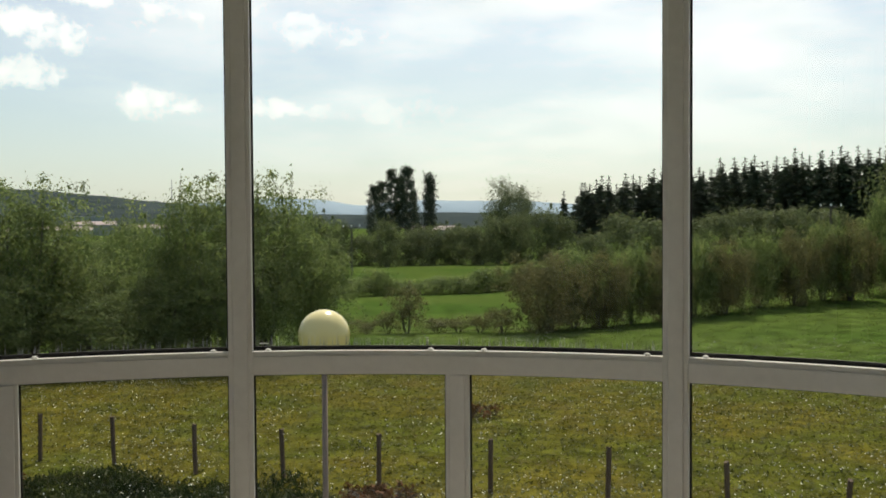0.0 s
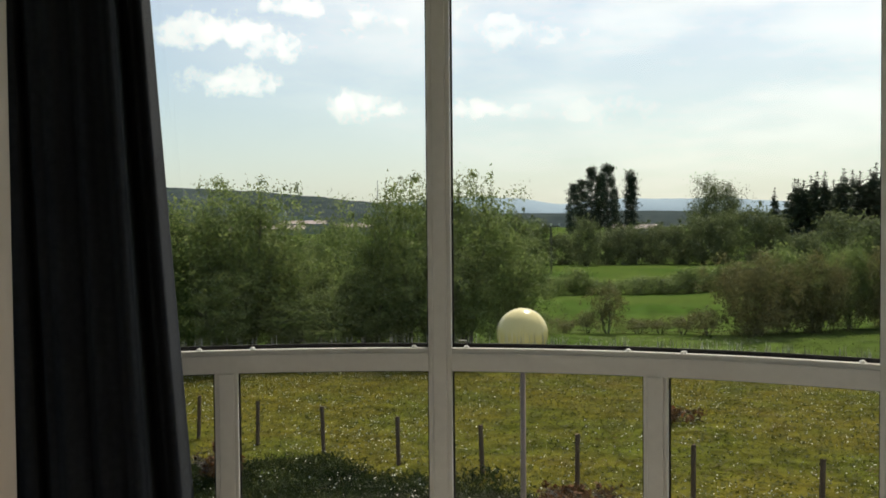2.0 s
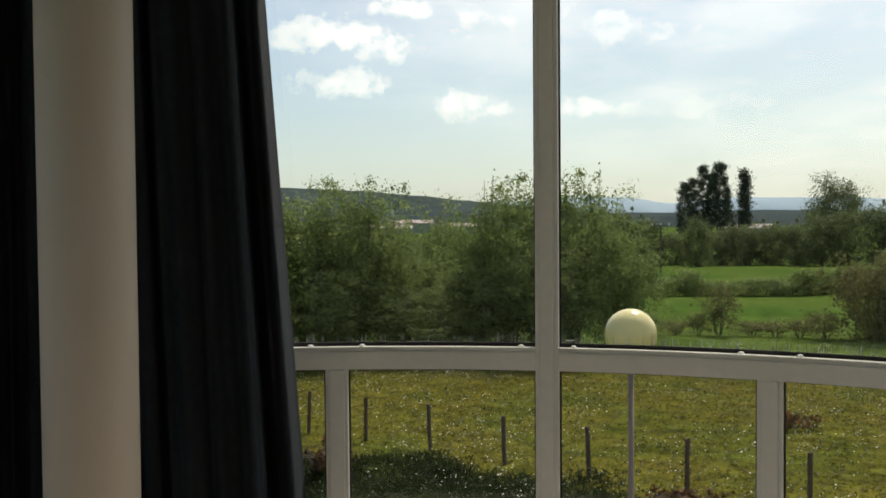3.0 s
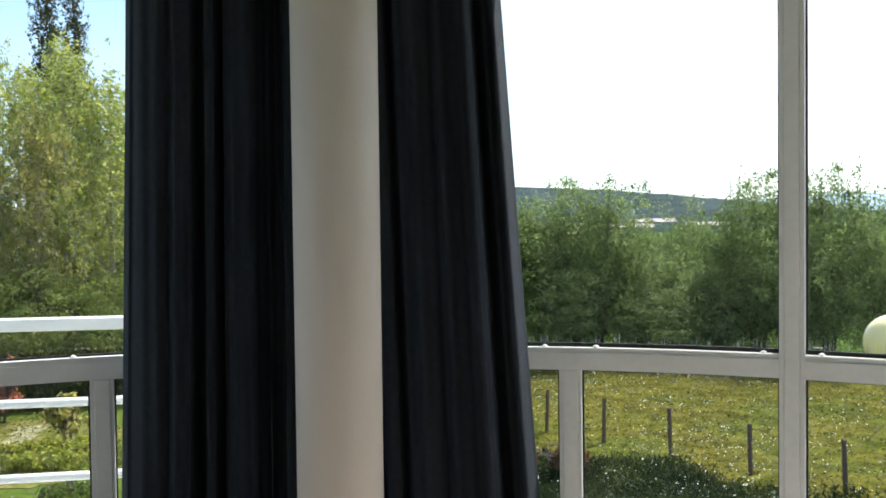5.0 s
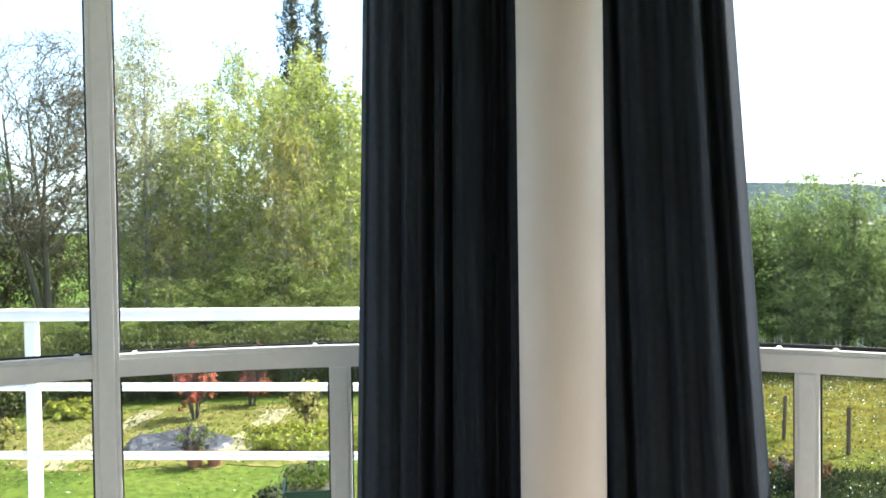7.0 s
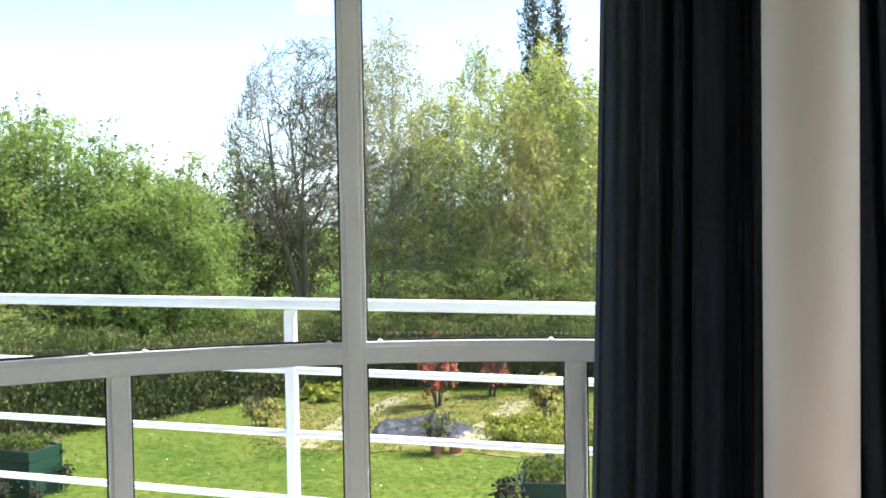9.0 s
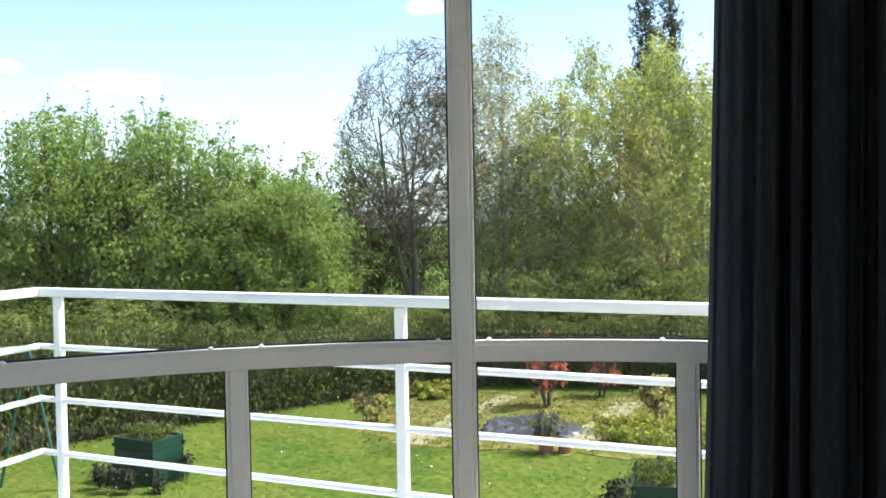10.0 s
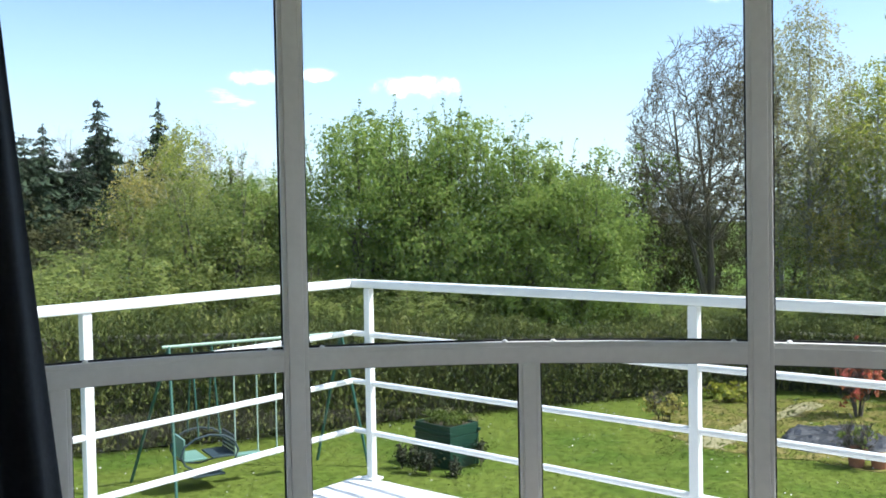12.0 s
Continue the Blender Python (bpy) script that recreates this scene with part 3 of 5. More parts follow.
def ground(x, y):
    """The height of the land at a place."""
    r = math.hypot(x, y)
    az = math.degrees(math.atan2(-x, y))
    meadow = line(r, (0, 9, 14, 18, 42, 54, 80, 110, 200, 500, 1200, 5000), (-3.0, -3.0, -3.45, -3.72, -3.75, -5.0, -5.3, -6.1, -6.6, -9, -14, -30))
    rise = line(r, (0, 9, 14, 18, 40, 55, 70, 100, 220, 420, 900, 1300, 5000), (-3.0, -3.0, -3.45, -3.72, -3.6, -3.2, -2.8, -2.0, 0.3, 1.0, -6, -14, -30))
    lawn = line(r, (0, 30, 60, 200, 500, 1200, 5000), (-2.72, -2.72, -3.2, -5, -8, -14, -30))
    k = 1 - smooth(-20, -1, az) if -180 < az < 0 else 0.0
    z = meadow + (rise - meadow) * k
    s = smooth(0, 1, (-az - 60) / 50) if az < -60 else smooth(34, 47, az)
    z = z + (lawn - z) * s
    bump = noise.noise(Vector((x * 0.12, y * 0.12, 0))) * 0.10 * smooth(6, 16, r) + noise.noise(Vector((x * 0.02, y * 0.02, 3))) * 0.5 * smooth(70, 200, r)
    if s > 0.5 and r < 26:
        bump *= 0.15
    return z + bump


def build_ground():
    radii = [0.0, 2.6]
    while radii[-1] < 4800:
        radii.append(radii[-1] + max(0.8, radii[-1] * 0.055))
    step = 2
    count = 360 // step
    verts, faces, kinds = [], [], []
    for r in radii[1:]:
        for k in range(count):
            p = polar(k * step, r)
            verts.append((p.x, p.y, ground(p.x, p.y)))
    verts.append((0, 0, -3.0))
    n = len(radii) - 1
    for i in range(n - 1):
        r = (radii[i + 1] + radii[i + 2]) / 2
        for k in range(count):
            k2 = (k + 1) % count
            faces.append((i * count + k, i * count + k2, (i + 1) * count + k2, (i + 1) * count + k))
            az = k * step + step / 2
            az = az - 360 if az > 180 else az
            if 42 < az < 175 and r < 30:
                kinds.append(1)
            elif r > 33:
                kinds.append(2)
            else:
                kinds.append(0)
    for k in range(count):
        faces.append((len(verts) - 1, (k + 1) % count, k))
        kinds.append(0)
    me = mesh_of("ground", verts, faces, M_FIELD)
    me.materials.append(M_LAWN)
    me.materials.append(M_GREENFIELD)
    me.polygons.foreach_set("material_index", kinds)
    for f in me.polygons:
        f.use_smooth = True
    tagged(new("ground", me), "meadow, mown lawn and green pastures falling away to the valley", "ground", kind="structure")


build_ground()


def ridge(name, label, category, az0, az1, r, profile, mat, seed, depth):
    """A long distant rise: its crest follows (bearing, height) pairs, roughened."""
    rng = np.random.default_rng(seed)
    xs, ys = [p[0] for p in profile], [p[1] for p in profile]
    verts, faces = [], []
    n, m = 150, 8
    for i in range(n + 1):
        az = az0 + (az1 - az0) * i / n
        top = line(az, xs, ys)
        rough = 1 + 0.05 * noise.noise(Vector((az * 1.1, seed, 0))) + 0.025 * noise.noise(Vector((az * 6, seed, 2)))
        for j in range(m + 1):
            v = j / m
            at = polar(az, r + depth * v)
            h = math.sin(v * math.pi / 2) * top * rough
            wob = noise.noise(Vector((az * 0.8, v * 3, seed))) * top * 0.10 * math.sin(v * math.pi)
            verts.append((at.x, at.y, -32 + (h + wob + 32 * min(1, v * 4))))
    for i in range(n):
        for j in range(m):
            p = i * (m + 1) + j
            faces.append((p, p + m + 1, p + m + 2, p + 1))
    me = mesh_of(name, verts, faces, mat)
    for f in me.polygons:
        f.use_smooth = True
    return tagged(new(name, me), label, category, kind="structure")


ridge("backdrop_hill", "dark wooded hill beyond the valley", "hill", 6, 60, 1700, [(6, 2), (13, 33), (17, 46), (21, 63), (25, 74), (29, 78), (40, 70), (60, 30)], M_HILL, 4, 500)
ridge("backdrop_mountains", "mountains on the horizon, haze painted in as pale blue", "mountains", -32, 34, 4150, [(-32, 40), (-12, 62), (-7, 78), (-4.5, 96), (-2, 92), (1.0, 100), (3, 88), (5, 72), (7.2, 102), (10, 114), (14, 90), (20, 70), (34, 40)], M_FAR, 9, 500)
ridge("backdrop_valley", "dim blue green valley floor ridge", "hill", -30, 24, 2300, [(-30, 6), (-8, 14), (-4, 20), (0, 24), (4, 18), (8, 20), (12, 12), (24, 6)], M_HILL, 2, 500)


# ---- plants ----
def leaf_mesh(name, centres, sizes, mat, rng, flat=0.0, long=1.6, lean=None, facing=None, corners=3):
    """Many small three- or four-cornered leaves at the centres, each turned its own way."""
    n = len(centres)
    a = rng.normal(size=(n, 3))
    a[:, 2] *= 1 - flat
    if lean is not None:
        a = a * 0.45 + lean
    a /= np.linalg.norm(a, axis=1)[:, None] + 1e-9
    b = np.cross(a, rng.normal(size=(n, 3)))
    b /= np.linalg.norm(b, axis=1)[:, None] + 1e-9
    if facing is not None:
        n_ = facing + rng.normal(size=(n, 3)) * 0.55
        a = np.cross(n_, rng.normal(size=(n, 3)))
        a /= np.linalg.norm(a, axis=1)[:, None] + 1e-9
        b = np.cross(n_, a)
        b /= np.linalg.norm(b, axis=1)[:, None] + 1e-9
    s = np.asarray(sizes)[:, None]
    if corners == 4:
        shape = [centres - a * s * long / 2, centres + b * s / 2 - a * s * 0.1, centres + a * s * long / 2, centres - b * s / 2 - a * s * 0.1]
    else:
        shape = [centres - a * s * long * 0.5 + b * s * 0.5, centres - a * s * long * 0.3 - b * s * 0.5, centres + a * s * long * 0.5]
    me = bpy.data.meshes.new(name)
    me.vertices.add(corners * n)
    me.vertices.foreach_set("co", np.stack(shape, 1).reshape(-1, 3).astype(np.float32).ravel())
    me.loops.add(corners * n)
    me.loops.foreach_set("vertex_index", np.arange(corners * n, dtype=np.int32))
    me.polygons.add(n)
    me.polygons.foreach_set("loop_start", np.arange(0, corners * n, corners, dtype=np.int32))
    me.update(calc_edges=True)
    me.materials.append(mat)
    return me


def limb_mesh(name, segs, mat, sides=5, thin=0.0):
    """Tapered limbs from (a, b, ra, rb)."""
    verts, faces = [], []
    thick = sides
    for a, b, ra, rb in segs:
        if ra < thin:
            continue
        sides = thick if ra > 0.035 else 3
        q = (b - a).to_track_quat("Z", "Y")
        base = len(verts)
        for c, r in ((a, ra), (b, rb)):
            for k in range(sides):
                t = 2 * math.pi * k / sides
                verts.append(c + q @ Vector((math.cos(t) * r, math.sin(t) * r, 0)))
        for k in range(sides):
            k2 = (k + 1) % sides
            faces.append((base + k, base + k2, base + sides + k2, base + sides + k))
    return mesh_of(name, verts, faces, mat)


def grow(rnd, segs, tips, at, way, length, radius, level, last, up, split):
    """One limb in short bends, with side limbs along it."""
    n = 4 if level == 0 else 3
    p = at.copy()
    d = way.normalized()
    for k in range(n):
        d = (d + Vector((rnd.gauss(0, 1), rnd.gauss(0, 1), rnd.gauss(0, 1))) * (0.05 if level == 0 else 0.14) + Vector((0, 0, up * 0.12 * (level > 0)))).normalized()
        q = p + d * (length / n)
        ra, rb = radius * (1 - 0.75 * k / n), radius * (1 - 0.75 * (k + 1) / n)
        segs.append((p, q, ra, rb))
        if level < last and (level > 0 or k > 0):
            for _ in range(split[level]):
                out = Vector((rnd.gauss(0, 1), rnd.gauss(0, 1), rnd.gauss(0, 0.35)))
                out = (out - d * out.dot(d)).normalized()
                w = (d * rnd.uniform(0.45, 0.9) + out * rnd.uniform(0.6, 1.0)).normalized()
                m = p + (q - p) * rnd.uniform(0.2, 1.0)
                grow(rnd, segs, tips, m, w, length * rnd.uniform(0.38, 0.6), max(rb * 0.62, 0.006), level + 1, last, up, split)
        if level >= last - 1:
            tips.append((q, level))
        p = q


def tree_meshes(kind, seed, height, width, stems, last, split, bark, leaves, count, size, scatter, up=0.6, low=0.0, fill=0.0, thin=0.012, per_clump=34, dome=0.0, long=1.6, cone=0.0, shoots=0):
    """The limbs and the crown of a broad-leaved tree, grown and then fitted to its height and width."""
    rnd, rng = random.Random(seed), np.random.default_rng(seed)
    segs, tips = [], []
    for k in range(stems):
        t = rnd.uniform(0, 6.28)
        lean = 0.0 if stems == 1 else rnd.uniform(0.15, 0.42)
        w = Vector((math.cos(t) * lean, math.sin(t) * lean, 1))
        grow(rnd, segs, tips, Vector((math.cos(t) * 0.12 * (stems > 1), math.sin(t) * 0.12 * (stems > 1), 0)), w, height * rnd.uniform(0.72, 0.9), height * 0.017 * (1.25 if stems == 1 else 0.8), 0, last, up, split)
    pts = np.array([t[0] for t in tips])
    top, wide = np.percentile(pts[:, 2], 97 if dome else 99.5), np.percentile(np.hypot(pts[:, 0], pts[:, 1]), 96)
    sz, sw = height / top, width / 2 / wide
    fit = lambda v: Vector((v.x * sw, v.y * sw, v.z * sz))
    segs = [(fit(a), fit(b), ra, rb) for a, b, ra, rb in segs]
    pts = pts * np.array([sw, sw, sz])
    pts = pts[(pts[:, 2] > low * height) & (pts[:, 2] < (0.9 if dome else 2.0) * height)]
    # leaves sit in clumps round some of the twig ends, facing out of their clump
    tips_n = max(12, count // per_clump)
    ends = pts[rng.integers(0, len(pts), tips_n)]
    if fill:
        # low side shoots, down to the ground
        m = int(tips_n * fill)
        ends[:m] = rng.normal(size=(m, 3)) * np.array((width * 0.24, width * 0.24, 0))
        ends[:m, 2] = rng.uniform(0.02, 0.6, m) * height
    if dome:
        # the outer crown: a lumpy dome that the finest twigs fill
        m = int(tips_n * dome)
        d = rng.normal(size=(m, 3))
        d /= np.linalg.norm(d, axis=1)[:, None]
        lump = np.array([noise.noise(Vector(k) * 1.7 + Vector((seed, 0, 0))) for k in d])
        rad = rng.uniform(0.35, 1.0, m) ** 0.45 * (0.86 + 0.42 * lump)
        out = d * rad[:, None] * np.array((width * 0.47, width * 0.47, height * 0.44)) + np.array((0, 0, height * 0.47))
        out[:, :2] *= (1 - cone * np.clip(out[:, 2:] / height, 0, 1))
        sprig = (rng.uniform(0, 1, m) < 0.10) & (d[:, 2] > 0.35)
        out[sprig, 2] += rng.uniform(0.0, 0.05, sprig.sum()) * height
        out[:, 2] = np.maximum(out[:, 2], 0.05)
        ends[tips_n - m:] = out
    which = rng.integers(0, tips_n, count)
    girth = (rng.uniform(0.6, 1.35, tips_n) * np.where(ends[:, 2] > 0.88 * height, 0.5, 1.0))[which][:, None]
    off = rng.normal(size=(count, 3)) * np.array((1, 1, 0.75))
    pick = ends[which] + off * scatter * girth
    pick[:, 2] = np.abs(pick[:, 2])
    axis = ends[which] * np.array((1, 1, 0.5)) - np.array((0, 0, height * 0.22))
    axis /= np.linalg.norm(axis, axis=1)[:, None] + 1e-6
    facing = off * 0.55 + axis * 0.7 + np.array((0, 0, 0.45))
    if dome:
        # nothing but the finest twigs reaches the top of the crown
        segs = [s for s in segs if s[1].z < height * 0.84]
    if shoots:
        # upright young shoots stand out of the top of the crown
        extra, ways = [], []
        firm = np.array([s[1] for s in segs if s[2] >= thin and 0.5 * height < s[1].z < 0.8 * height and math.hypot(s[1].x, s[1].y) < 0.33 * width])
        for foot in firm[rng.integers(0, len(firm), shoots)]:
            tip = foot + np.array((foot[0] * 0.12 + rng.normal() * 0.1, foot[1] * 0.12 + rng.normal() * 0.1, rng.uniform(0.12, 0.24) * height))
            tip[2] = min(tip[2], height * rng.uniform(0.90, 1.03))
            segs.append((Vector(foot), Vector(tip), thin + 0.004, 0.003))
            extra.append(foot + (tip - foot) * rng.uniform(0.1, 1.0, (34, 1)) + rng.normal(size=(34, 3)) * 0.05)
            ways.append(rng.normal(size=(34, 3)) + np.array((0, 0, 0.5)))
        pick, facing = np.concatenate([pick] + extra), np.concatenate([facing] + ways)
        count = len(pick)
    wood = limb_mesh(kind + "_limbs", segs, bark, 5, thin)
    crown = leaf_mesh(kind + "_crown", pick, rng.uniform(0.6, 1.35, count) * size, leaves, rng, facing=facing, long=long) if count else None
    return wood, crown


def birch_meshes(kind, seed, height, width, bark, leaves, branches, twigs, per, size, low=0.12, hang=0.7):
    """A birch: slim leader, rising branches that bend over, and hanging twigs strung with small leaves."""
    rng = np.random.default_rng(seed)
    lean = rng.normal(size=2) * 0.02 * height
    spine = lambda v: np.array((lean[0] * v * v, lean[1] * v * v, height * v))
    segs = [(Vector(spine(k / 6)), Vector(spine((k + 1) / 6)), height * 0.011 * (1.02 - k / 6), height * 0.011 * (1.02 - (k + 1) / 6)) for k in range(6)]
    pts = []
    for k in range(branches):
        v = low + (0.985 - low) * (k + rng.uniform(0, 1)) / branches
        t = k * 2.4 + rng.uniform(-0.6, 0.6)
        reach = width / 2 * min(1.0, (1.03 - v) * 2.5) ** 0.72 * min(1.0, 0.65 + v * 1.2) * rng.uniform(0.5, 1.15)
        d = np.array((math.cos(t), math.sin(t), 0))
        foot = spine(v)
        arc = [foot + d * reach * q + np.array((0, 0, reach * (1.15 * q - 0.55 * q * q))) for q in (0, 0.35, 0.7, 1.0)]
        for n, (p, q) in enumerate(zip(arc, arc[1:])):
            segs.append((Vector(p), Vector(q), 0.030 * (1 - 0.3 * n) * (1.1 - v), 0.030 * (0.7 - 0.3 * n) * (1.1 - v) + 0.003))
        for _ in range(max(3, int(twigs * (0.4 + reach / (width / 2))))):
            q = rng.uniform(0.15, 1.05)
            at = foot + d * reach * q + np.array((0, 0, reach * (1.15 * q - 0.55 * q * q))) + rng.normal(size=3) * 0.2
            drop = hang * rng.uniform(0.4, 1.1) * (0.45 + 0.55 * (1 - v))
            end = at + np.array((rng.normal() * 0.14, rng.normal() * 0.14, -drop)) + d * 0.12
            segs.append((Vector(at), Vector(end), 0.006, 0.003))
            s = rng.uniform(0, 1, (per, 1))
            pts.append(at * (1 - s) + end * s + rng.normal(size=(per, 3)) * 0.075)
    top = spine(1.0)
    pts.append(top + rng.normal(size=(60, 3)) * np.array((0.08, 0.08, 0.3)))
    pts = np.concatenate(pts)
    axis = pts * np.array((1, 1, 0))
    axis /= np.linalg.norm(axis, axis=1)[:, None] + 1e-6
    facing = axis * 0.6 + rng.normal(size=pts.shape) * 0.5 + np.array((0, 0, 0.35))
    return limb_mesh(kind + "_limbs", segs, bark, 5), leaf_mesh(kind + "_crown", pts, rng.uniform(0.6, 1.35, len(pts)) * size, leaves, rng, facing=facing)


def alder_meshes(kind, seed, height, width):
    """A tree still bare: forking upswept limbs down to the finest twigs, with a few catkins."""
    rnd, rng = random.Random(seed), np.random.default_rng(seed)
    segs, tips = [], []
    for k in range(3):
        t = 2.1 * k + rnd.uniform(-0.4, 0.4)
        tilt = (0.05, 0.26, 0.32)[k]
        grow(rnd, segs, tips, Vector((0, 0, height * 0.12)), Vector((math.cos(t) * tilt, math.sin(t) * tilt, 1)), height * rnd.uniform(0.75, 0.88), height * 0.0105, 0, 4, 1.0, (3, 2, 2, 2))
    segs.append((Vector((0, 0, -0.1)), Vector((0, 0, height * 0.14)), height * 0.019, height * 0.015))
    pts = np.array([t[0] for t in tips])
    sz = height / np.percentile(pts[:, 2], 95)
    sw = width / 2 / np.percentile(np.hypot(pts[:, 0], pts[:, 1]), 80)

    fit = lambda v: Vector((v[0] * sw, v[1] * sw, v[2] * sz))
    lumps = lambda v: 1.0 + 0.16 * noise.noise(v * 0.55)
    inside = lambda v: math.hypot(math.hypot(v.x, v.y) / (width / 2), (v.z / height - 0.46) / 0.54) < lumps(v)
    segs = [(fit(a), fit(b), max(ra, 0.009), max(rb, 0.007)) for a, b, ra, rb in segs]
    segs = [s for s in segs if s[2] > 0.05 or inside(s[1])]
    pts = np.array([p for p in map(fit, pts) if inside(p)])
    pick = pts[rng.integers(0, len(pts), 7000)] + rng.normal(size=(7000, 3)) * 0.06
    return limb_mesh(kind + "_limbs", segs, M_TWIG, 6), leaf_mesh(kind + "_crown", pick, rng.uniform(0.6, 1.3, 7000) * 0.028, M_CATKIN, rng, long=2.2)


def conifer_meshes(kind, seed, height, width, leaves, whorls=16, arms=9, per=22, size=0.22, bare=0.06, droop=0.35, taper=0.9, fine=0.55):
    """A straight trunk with tiers of drooping arms set with needle sprays."""
    rng = np.random.default_rng(seed)
    segs = [(Vector((0, 0, 0)), Vector((0, 0, height * 0.99)), height * 0.014, 0.01)]
    pts, leans = [], []
    for w in range(whorls):
        v = bare + (1 - bare) * (w + rng.uniform(0, 0.6)) / whorls
        z = height * v
        reach = width / 2 * (1 - v) ** taper * rng.uniform(0.75, 1.15) + 0.05
        for k in range(max(5, int(arms * (0.6 + 1.0 * (1 - v))))):
            t = rng.uniform(0, 6.28)
            l = reach * rng.uniform(0.55, 1.1)
            tip = Vector((math.cos(t) * l, math.sin(t) * l, z - droop * l))
            segs.append((Vector((0, 0, z)), tip, 0.02, 0.006))
            m = max(2, int(per * l / (width / 2) * 1.5))
            s = rng.uniform(0.1, 1.0, m)[:, None]
            pts.append(np.array((0, 0, z)) * (1 - s) + np.array(tip) * s + rng.normal(size=(m, 3)) * size * 0.35 * (1.15 - 0.55 * v))
            leans.append(np.tile(np.array((math.cos(t), math.sin(t), -0.35)), (m, 1)))
    pts.append(np.stack([np.zeros(14), np.zeros(14), np.linspace(height * 0.9, height, 14)], 1) + rng.normal(size=(14, 3)) * 0.03)
    leans.append(np.tile(np.array((0.0, 0.0, 1.0)), (14, 1)))
    pts, leans = np.concatenate(pts), np.concatenate(leans)
    return limb_mesh(kind + "_limbs", segs, M_BARK, 4), leaf_mesh(kind + "_crown", pts, rng.uniform(0.6, 1.3, len(pts)) * size * (1.1 - fine * np.clip(pts[:, 2] / height, 0, 1)) * np.where(pts[:, 2] > 0.84 * height, 0.5, 1.0), leaves, rng, lean=leans, long=2.0)


def pine_meshes(kind, seed, height, width, bare):
    """A tall pine: bare lower trunk and cloud-like clumps of needles on level limbs."""
    rng = np.random.default_rng(seed)
    segs = [(Vector((0, 0, 0)), Vector((0.1, 0, height)), height * 0.016, 0.05)]
    pts = []
    for k in range(44):
        v = bare + (1 - bare) * (k + rng.uniform(0, 1)) / 44
        t = k * 2.4 + rng.uniform(-0.5, 0.5)
        l = width / 2 * (1.08 - 0.8 * v ** 2) * rng.uniform(0.35, 1.0)
        tip = Vector((math.cos(t) * l, math.sin(t) * l, height * v + rng.uniform(-0.2, 0.5)))
        segs.append((Vector((0, 0, height * v - 0.5)), tip, 0.10, 0.03))
        n = 150
        pts.append(np.array(tip) * np.array((0.92, 0.92, 1)) + rng.normal(size=(n, 3)) * np.array((0.62, 0.62, 0.34)))
    pts = np.concatenate(pts)
    return limb_mesh(kind + "_limbs", segs, M_BARK, 5), leaf_mesh(kind + "_crown", pts, rng.uniform(0.5, 1.0, len(pts)) * 0.34, M_LEAF_PINE, rng, flat=0.3)


def plant(name, label, category, meshes, group=""):
    """A plant of a trunk part and a crown part, standing at the origin."""
    root = tagged(new(name), label, category, group)
    wood, crown = meshes
    link_mesh("trunk", wood, root)
    if crown:
        link_mesh("crown", crown, root)
    return root


def stand(az, r, turn=0.0, size=1.0, wide=None, sink=0.05):
    p = polar(az, r)
    w = size if wide is None else wide
    return Matrix.Translation((p.x, p.y, ground(p.x, p.y) - sink)) @ pose(0, 0, 0, 0, 0, turn) @ Matrix.Diagonal((w, w, size, 1))


def scatter_plants(first, spots, sink=0.05):
    """The first plant goes to the first spot, its copies to the others. Spots: bearing, distance, height factor, width factor."""
    for k, (az, r, h, w) in enumerate(spots):
        m = stand(az, r, (k * 137.5) % 360, h, w, sink)
        if k == 0:
            first.matrix_basis = m
        else:
            copy_thing(first, m)


# trees behind the garden hedge
scatter_plants(plant("tree", "fresh green multi-stemmed tree behind the hedge", "tree", tree_meshes("spring", 11, 8.0, 6.4, 6, 3, (2, 2, 2), M_BARK, M_LEAF_SPRING, 38000, 0.069, 0.20, 0.75, 0.04, 0.08, 0.012, dome=0.65, shoots=90), "trees behind the garden"),
               [(89.4, 29.5, 1.0, 1.0), (84.3, 28.0, 0.99, 1.0), (79.4, 27.0, 0.86, 0.95), (95.0, 31.0, 0.78, 0.95), (76.6, 26.5, 0.72, 0.78)])
scatter_plants(plant("tree", "olive green thicket tree behind the hedge", "tree", tree_meshes("thicket", 21, 6.5, 5.6, 6, 3, (2, 2, 2), M_BARK, M_LEAF_OLIVE, 17500, 0.072, 0.21, 0.7, 0.02, 0.12, 0.02, dome=0.6, shoots=24), "trees behind the garden"),
               [(98.5, 29.0, 0.86, 1.0), (103.5, 27.0, 0.70, 1.0), (107.5, 25.0, 0.62, 1.0), (66.5, 27.0, 0.42, 0.8), (61.4, 27.5, 0.54, 0.75), (111.5, 24.0, 0.62, 1.0), (93.0, 26.5, 0.55, 0.9), (86.0, 25.5, 0.46, 0.9), (71.0, 27.0, 0.36, 0.8), (57.4, 28.0, 0.60, 0.75), (53.4, 29.0, 0.52, 0.8), (116.0, 24.0, 0.7, 1.0), (51.6, 39.0, 1.75, 1.3), (50.6, 36.0, 1.5, 1.2), (97.4, 33.0, 1.2, 0.95), (95.2, 34.5, 1.1, 0.95), (101.5, 32.0, 1.0, 0.9)])
